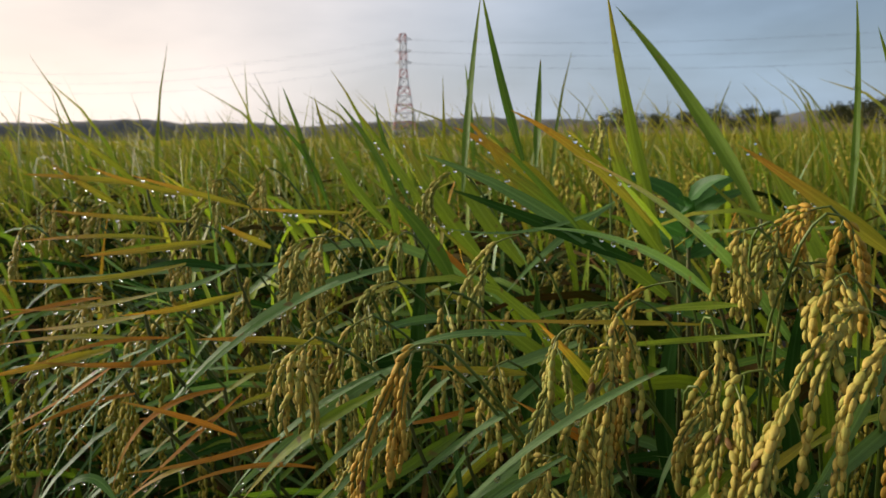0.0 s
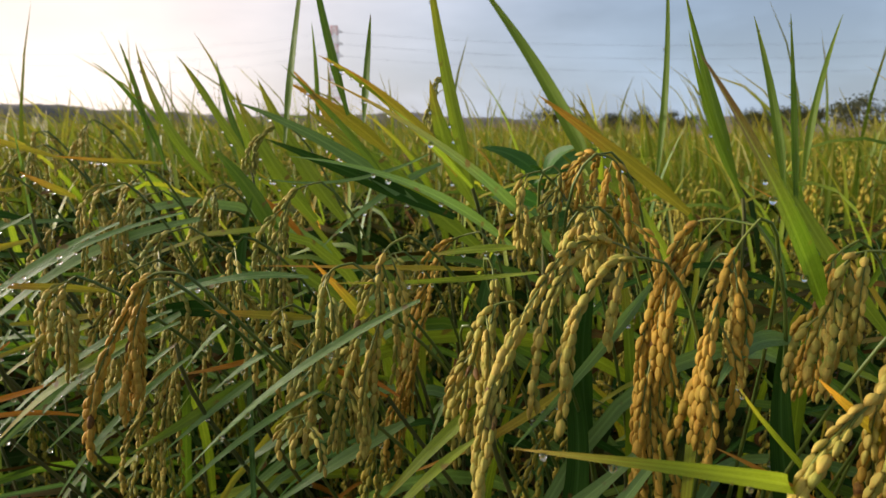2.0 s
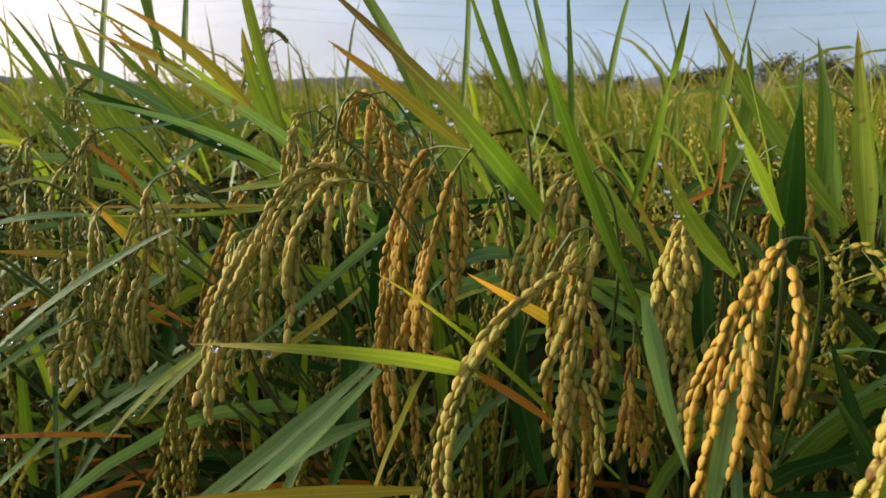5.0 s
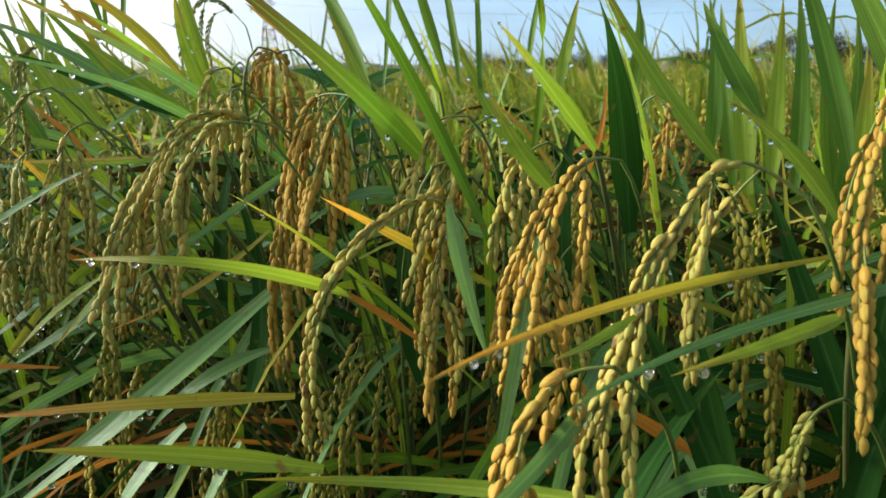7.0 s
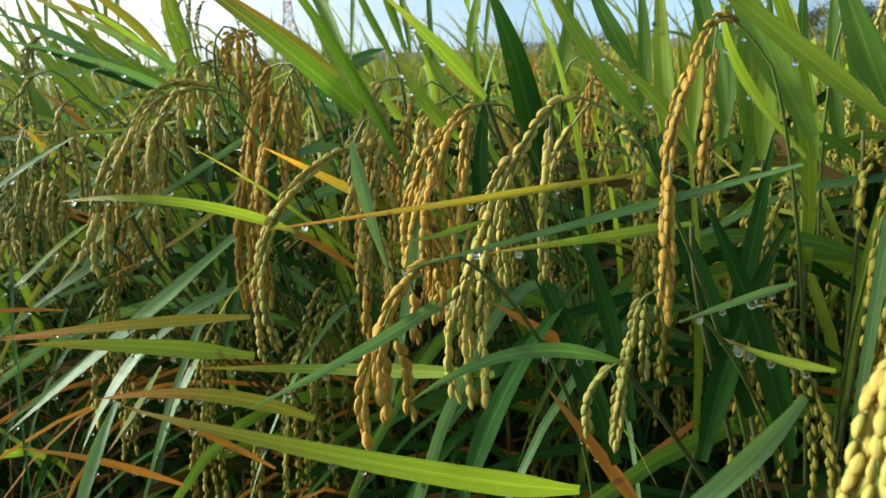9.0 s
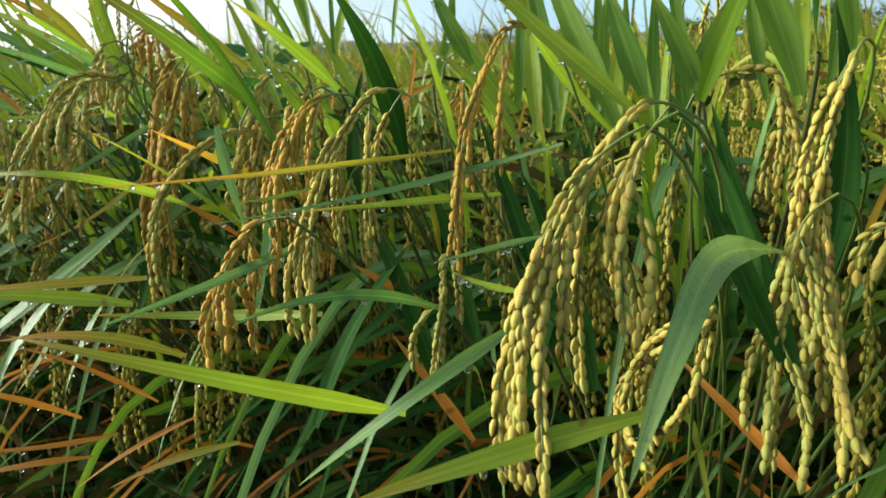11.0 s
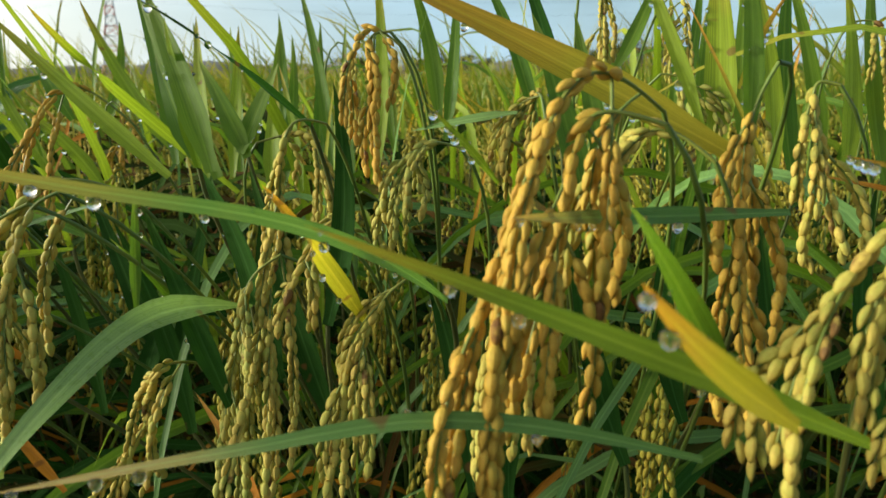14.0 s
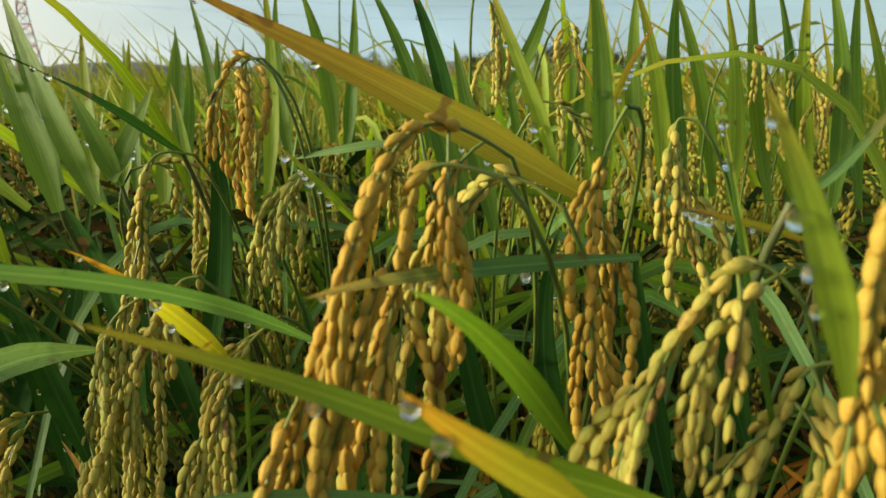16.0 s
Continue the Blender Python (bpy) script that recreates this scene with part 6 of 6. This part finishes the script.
for k, (r, m, note) in enumerate(drops):
    if k < 284:
        d = new("dew_drop", DROP)
        d.matrix_basis = m
        tagged(d, note, "dew drop", "dew drops on the leaves")
    else:
        form = np.array(drop_form()[0]) @ np.array(m)[:3, :3].T + np.array(m)[:3, 3]
        small_drops.add(form, drop_form()[1])
tagged(new("small_dew", small_drops.mesh("small_dew", WATER)), "small clear dew drops scattered on the wet leaves", "dew", kind="stuff")


# ---- fine dew along the leaf edges ----
fine_rng = random.Random(8)
fine_form = drop_form(5, 3)
fine_dew = Joined()
for verts, cross in FINE + [(v, c) for kind, v, c in WET if kind not in "o"]:
    n = len(verts) // cross
    for _ in range(fine_rng.randrange(4, 11)):
        i, k = fine_rng.randrange(n // 5, n), fine_rng.choice((0, cross - 1))
        r = fine_rng.choice((0.00025, 0.0003, 0.0004, 0.0006))
        q = verts[i * cross + k] + (verts[max(i - 1, 0) * cross + k] - verts[i * cross + k]) * fine_rng.random()
        fine_dew.add(np.array(fine_form[0]) * r + q, fine_form[1])
tagged(new("fine_dew", fine_dew.mesh("fine_dew", WATER)), "tiny clear dew beads along the wet leaf edges", "dew", kind="stuff")


# ---- the broad-leaved weed standing in the rice ----
def weed(place):
    rng = random.Random(3)
    ob = thing("weed", (place[0], place[1], 0), "green broad-leaved weed standing among the rice", "weed")
    top = np.array((0.01, 0, place[2]))
    part("stem", mesh_of("stem", *tube(through_points([(0, 0, 0), (0.02, 0, place[2] * 0.5), top], 10), np.linspace(0.004, 0.002, 10), 6), CULM), ob)
    for k in range(11):
        a, up = k * 2.4, rng.uniform(0.2, 0.9)
        w = np.array((math.cos(a), math.sin(a), 0))
        base = top - np.array((0, 0, 0.012 * (10 - k) * 0.5))
        length = rng.uniform(0.05, 0.075)
        v, f, u = blade([base, base + w * length * 0.5 + np.array((0, 0, length * up * 0.6)), base + w * length + np.array((0, 0, length * up * 0.8))], 0.02, 0, 0, 10, 5, start=0.2)
        part("leaf", mesh_of("leaf", v, f, WEED, u), ob)
    return ob


weed((0.208, 0.622, 0.9))

# ---- the crop behind the front row ----
LEAN = np.array((-0.80, -0.10, 0.0))   # the crop leans to one side


def tiller_curve(rng, lean, height):
    a = rng.uniform(0, 2 * math.pi)
    out = np.array((math.cos(a), math.sin(a), 0))
    r0 = rng.uniform(0.005, 0.03)
    return through_points([out * r0, out * (r0 + lean * 0.35) + np.array((0, 0, height * 0.55)), out * (r0 + lean) + np.array((0, 0, height))], 8), out


def plant_parts(rng, leaves, heads):
    """Blades, heads and culms of one rice hill, as (kind, mesh pieces)."""
    blades, heads_made, culms = [], [], []
    for k in range(max(leaves // 2, heads)):
        lean, height = rng.uniform(0.02, 0.10), rng.uniform(0.62, 0.80)
        c, out = tiller_curve(rng, lean, height)
        culms.append(c)
        top = c[-1]
        if k < heads:
            fall = rng.uniform(0.10, 0.15)
            turn = np.array((out[0] * 0.6 - INTO[0] * 0.7, out[1] * 0.6 - INTO[1] * 0.7, 0))
            neck = top + out * 0.01 + np.array((0, 0, rng.uniform(0.03, 0.10)))
            heads_made.append([neck, neck + turn * 0.03 + np.array((0, 0, 0.02)), neck + turn * 0.075 - np.array((0, 0, fall * 0.45)), neck + turn * 0.085 - np.array((0, 0, fall))])
        for i in range(3):
            z = height * (1.0 - 0.24 * i) - rng.uniform(0, 0.08)
            base = np.array([np.interp(z, c[:, 2], c[:, q]) for q in range(2)] + [z])
            a = rng.uniform(0, 2 * math.pi)
            w = np.array((math.cos(a), math.sin(a), 0)) * 0.62 + out * 0.3 + LEAN * (0.5 if i < 2 else 0.2)
            length = rng.uniform(0.24, 0.39)
            droop = rng.choice((0.0, 0.05, 0.15, 0.5)) if i == 0 else rng.uniform(0.2, 1.0)
            up = length * (0.95 - 0.5 * droop)
            mid = base + w * length * 0.25 * (0.5 + droop) + np.array((0, 0, up * 0.62))
            tip = base + w * length * (0.4 + 0.6 * droop) + np.array((0, 0, up * (1.0 - 1.1 * droop)))
            blades.append(([base, mid, tip], rng.uniform(0.006, 0.0115), rng.uniform(-50, 50), rng.uniform(-60, 60)))
    return blades, heads_made, culms


KINDS = ("g", "l", "l", "g", "b", "l", "y", "g", "l", "g")


def leaf_mesh(pts, w, roll, twist, material):
    v, f, u = blade(pts, w, roll, twist, 9, 3)
    return mesh_of("leaf", v, f, material, u)


def template_plant(seed):
    rng = random.Random(seed)
    ob = thing("rice_plant", (0, 0, -5), "green rice plant with drooping ripening heads, standing in the crop", "rice plant", "rice plants in the field")
    blades, heads, culms = plant_parts(rng, 12, 6)
    for k, (pts, w, roll, twist) in enumerate(blades):
        # lower blades mix in the shade-darkened kind to dim the gaps, and dry ones
        kind = rng.choice((KINDS, "glgbd", "dogg")[k % 3])
        part("leaf", leaf_mesh(pts, w, roll, twist, LEAF[kind]), ob, LEAF_NOTE.get(kind, ""))
    for ax in heads:
        stalks, seats = panicle_plan(ax, 6, 0.010, rng, 0.0048)
        part("panicle", whole_head(stalks, seats, GRAIN_FIELD, 0.0085), ob)
    for c in culms:
        part("culm", mesh_of("culm", *tube(c, np.linspace(0.0026, 0.0012, len(c)), 5), CULM), ob)
    return ob


def field_spots(near, far, rng, keep=1.0):
    """Hill places on the planting grid, between two distances from the path's middle."""
    for i in range(-80, 90):
        for k in range(0, 90):
            p = EDGE + ALONG * (i * 0.16 + rng.uniform(-0.03, 0.03)) + INTO * (0.06 + k * 0.22 + rng.uniform(-0.04, 0.04))
            d = math.hypot(p[0] - 0.2, p[1] + 0.2)
            ang = math.degrees(math.atan2(p[0] - 0.2, p[1] + 0.2))
            if near <= d < far and -58 < ang < 88 and rng.random() < keep:
                yield p, d


TEMPLATES = [template_plant(100 + k) for k in range(6)]
place_rng = random.Random(11)
spots = list(field_spots(0.0, 1.5, place_rng))
for k, (p, d) in enumerate(spots):
    src = TEMPLATES[k % len(TEMPLATES)]
    m = Matrix.Translation((p[0], p[1], 0)) @ pose(0, 0, 0, 0, 0, place_rng.uniform(-55, 55))
    s = place_rng.uniform(0.90, 0.99) if p[0] < 0.75 else place_rng.uniform(0.98, 1.08)
    if k < len(TEMPLATES):
        src.matrix_basis = m @ Matrix.Diagonal((s, s, s, 1))
    else:
        c = copy_thing(src, m)
        c.scale = (s, s, s)


def crop_block(near, far, keep, seed, leaves, heads, cut, grains):
    """The crop further in, as one mass."""
    rng = random.Random(seed)
    jl, jg = Joined(), Joined()
    bank = []
    for _ in range(14):
        fall, one = rng.uniform(0.10, 0.15), Joined()
        turn = np.array((-INTO[0] + rng.uniform(-0.3, 0.3), -INTO[1], 0))
        ax = [np.zeros(3), turn * 0.03 + np.array((0, 0, 0.02)), turn * 0.075 - np.array((0, 0, fall * 0.45)), turn * 0.085 - np.array((0, 0, fall))]
        joined_grains(one, panicle_plan(ax, 3, 0.012, rng, grains)[1], GRAIN_LOW, 0.0075 * grains / 0.0055)
        bank.append((np.concatenate(one.v), one.f, np.concatenate(one.u)))
    for p, d in field_spots(near, far, rng, keep):
        s, turn = rng.uniform(0.93, 1.07), rng.uniform(0, 6.28)
        blades, hd, culms = plant_parts(rng, leaves, heads)
        off = np.array((p[0], p[1], 0))
        for pts, w, roll, twist in blades:
            if pts[2][2] > cut:
                v, f, u = blade([q * s + off for q in pts], w * 0.8 * (1 + 0.05 * d), roll, twist, 5, 3)
                jl.add(v, f, u)
        for ax in hd[:heads]:
            hv, hf, hu = rng.choice(bank)
            q = rng.uniform(-0.7, 0.7)
            spin = np.array(((math.cos(q), -math.sin(q), 0), (math.sin(q), math.cos(q), 0), (0, 0, 1)))
            jg.add(hv @ spin.T * s + ax[0] * s + off, hf, hu)
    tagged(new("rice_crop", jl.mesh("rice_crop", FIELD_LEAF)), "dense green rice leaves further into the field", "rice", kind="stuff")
    tagged(new("rice_heads", jg.mesh("rice_heads", GRAIN_JOINED)), "drooping ripening rice heads further into the field", "rice", kind="stuff")


crop_block(1.5, 4.2, 0.97, 21, 28, 4, 0.6, 0.016)
crop_block(4.2, 9.5, 0.75, 22, 22, 3, 0.72, 0.045)
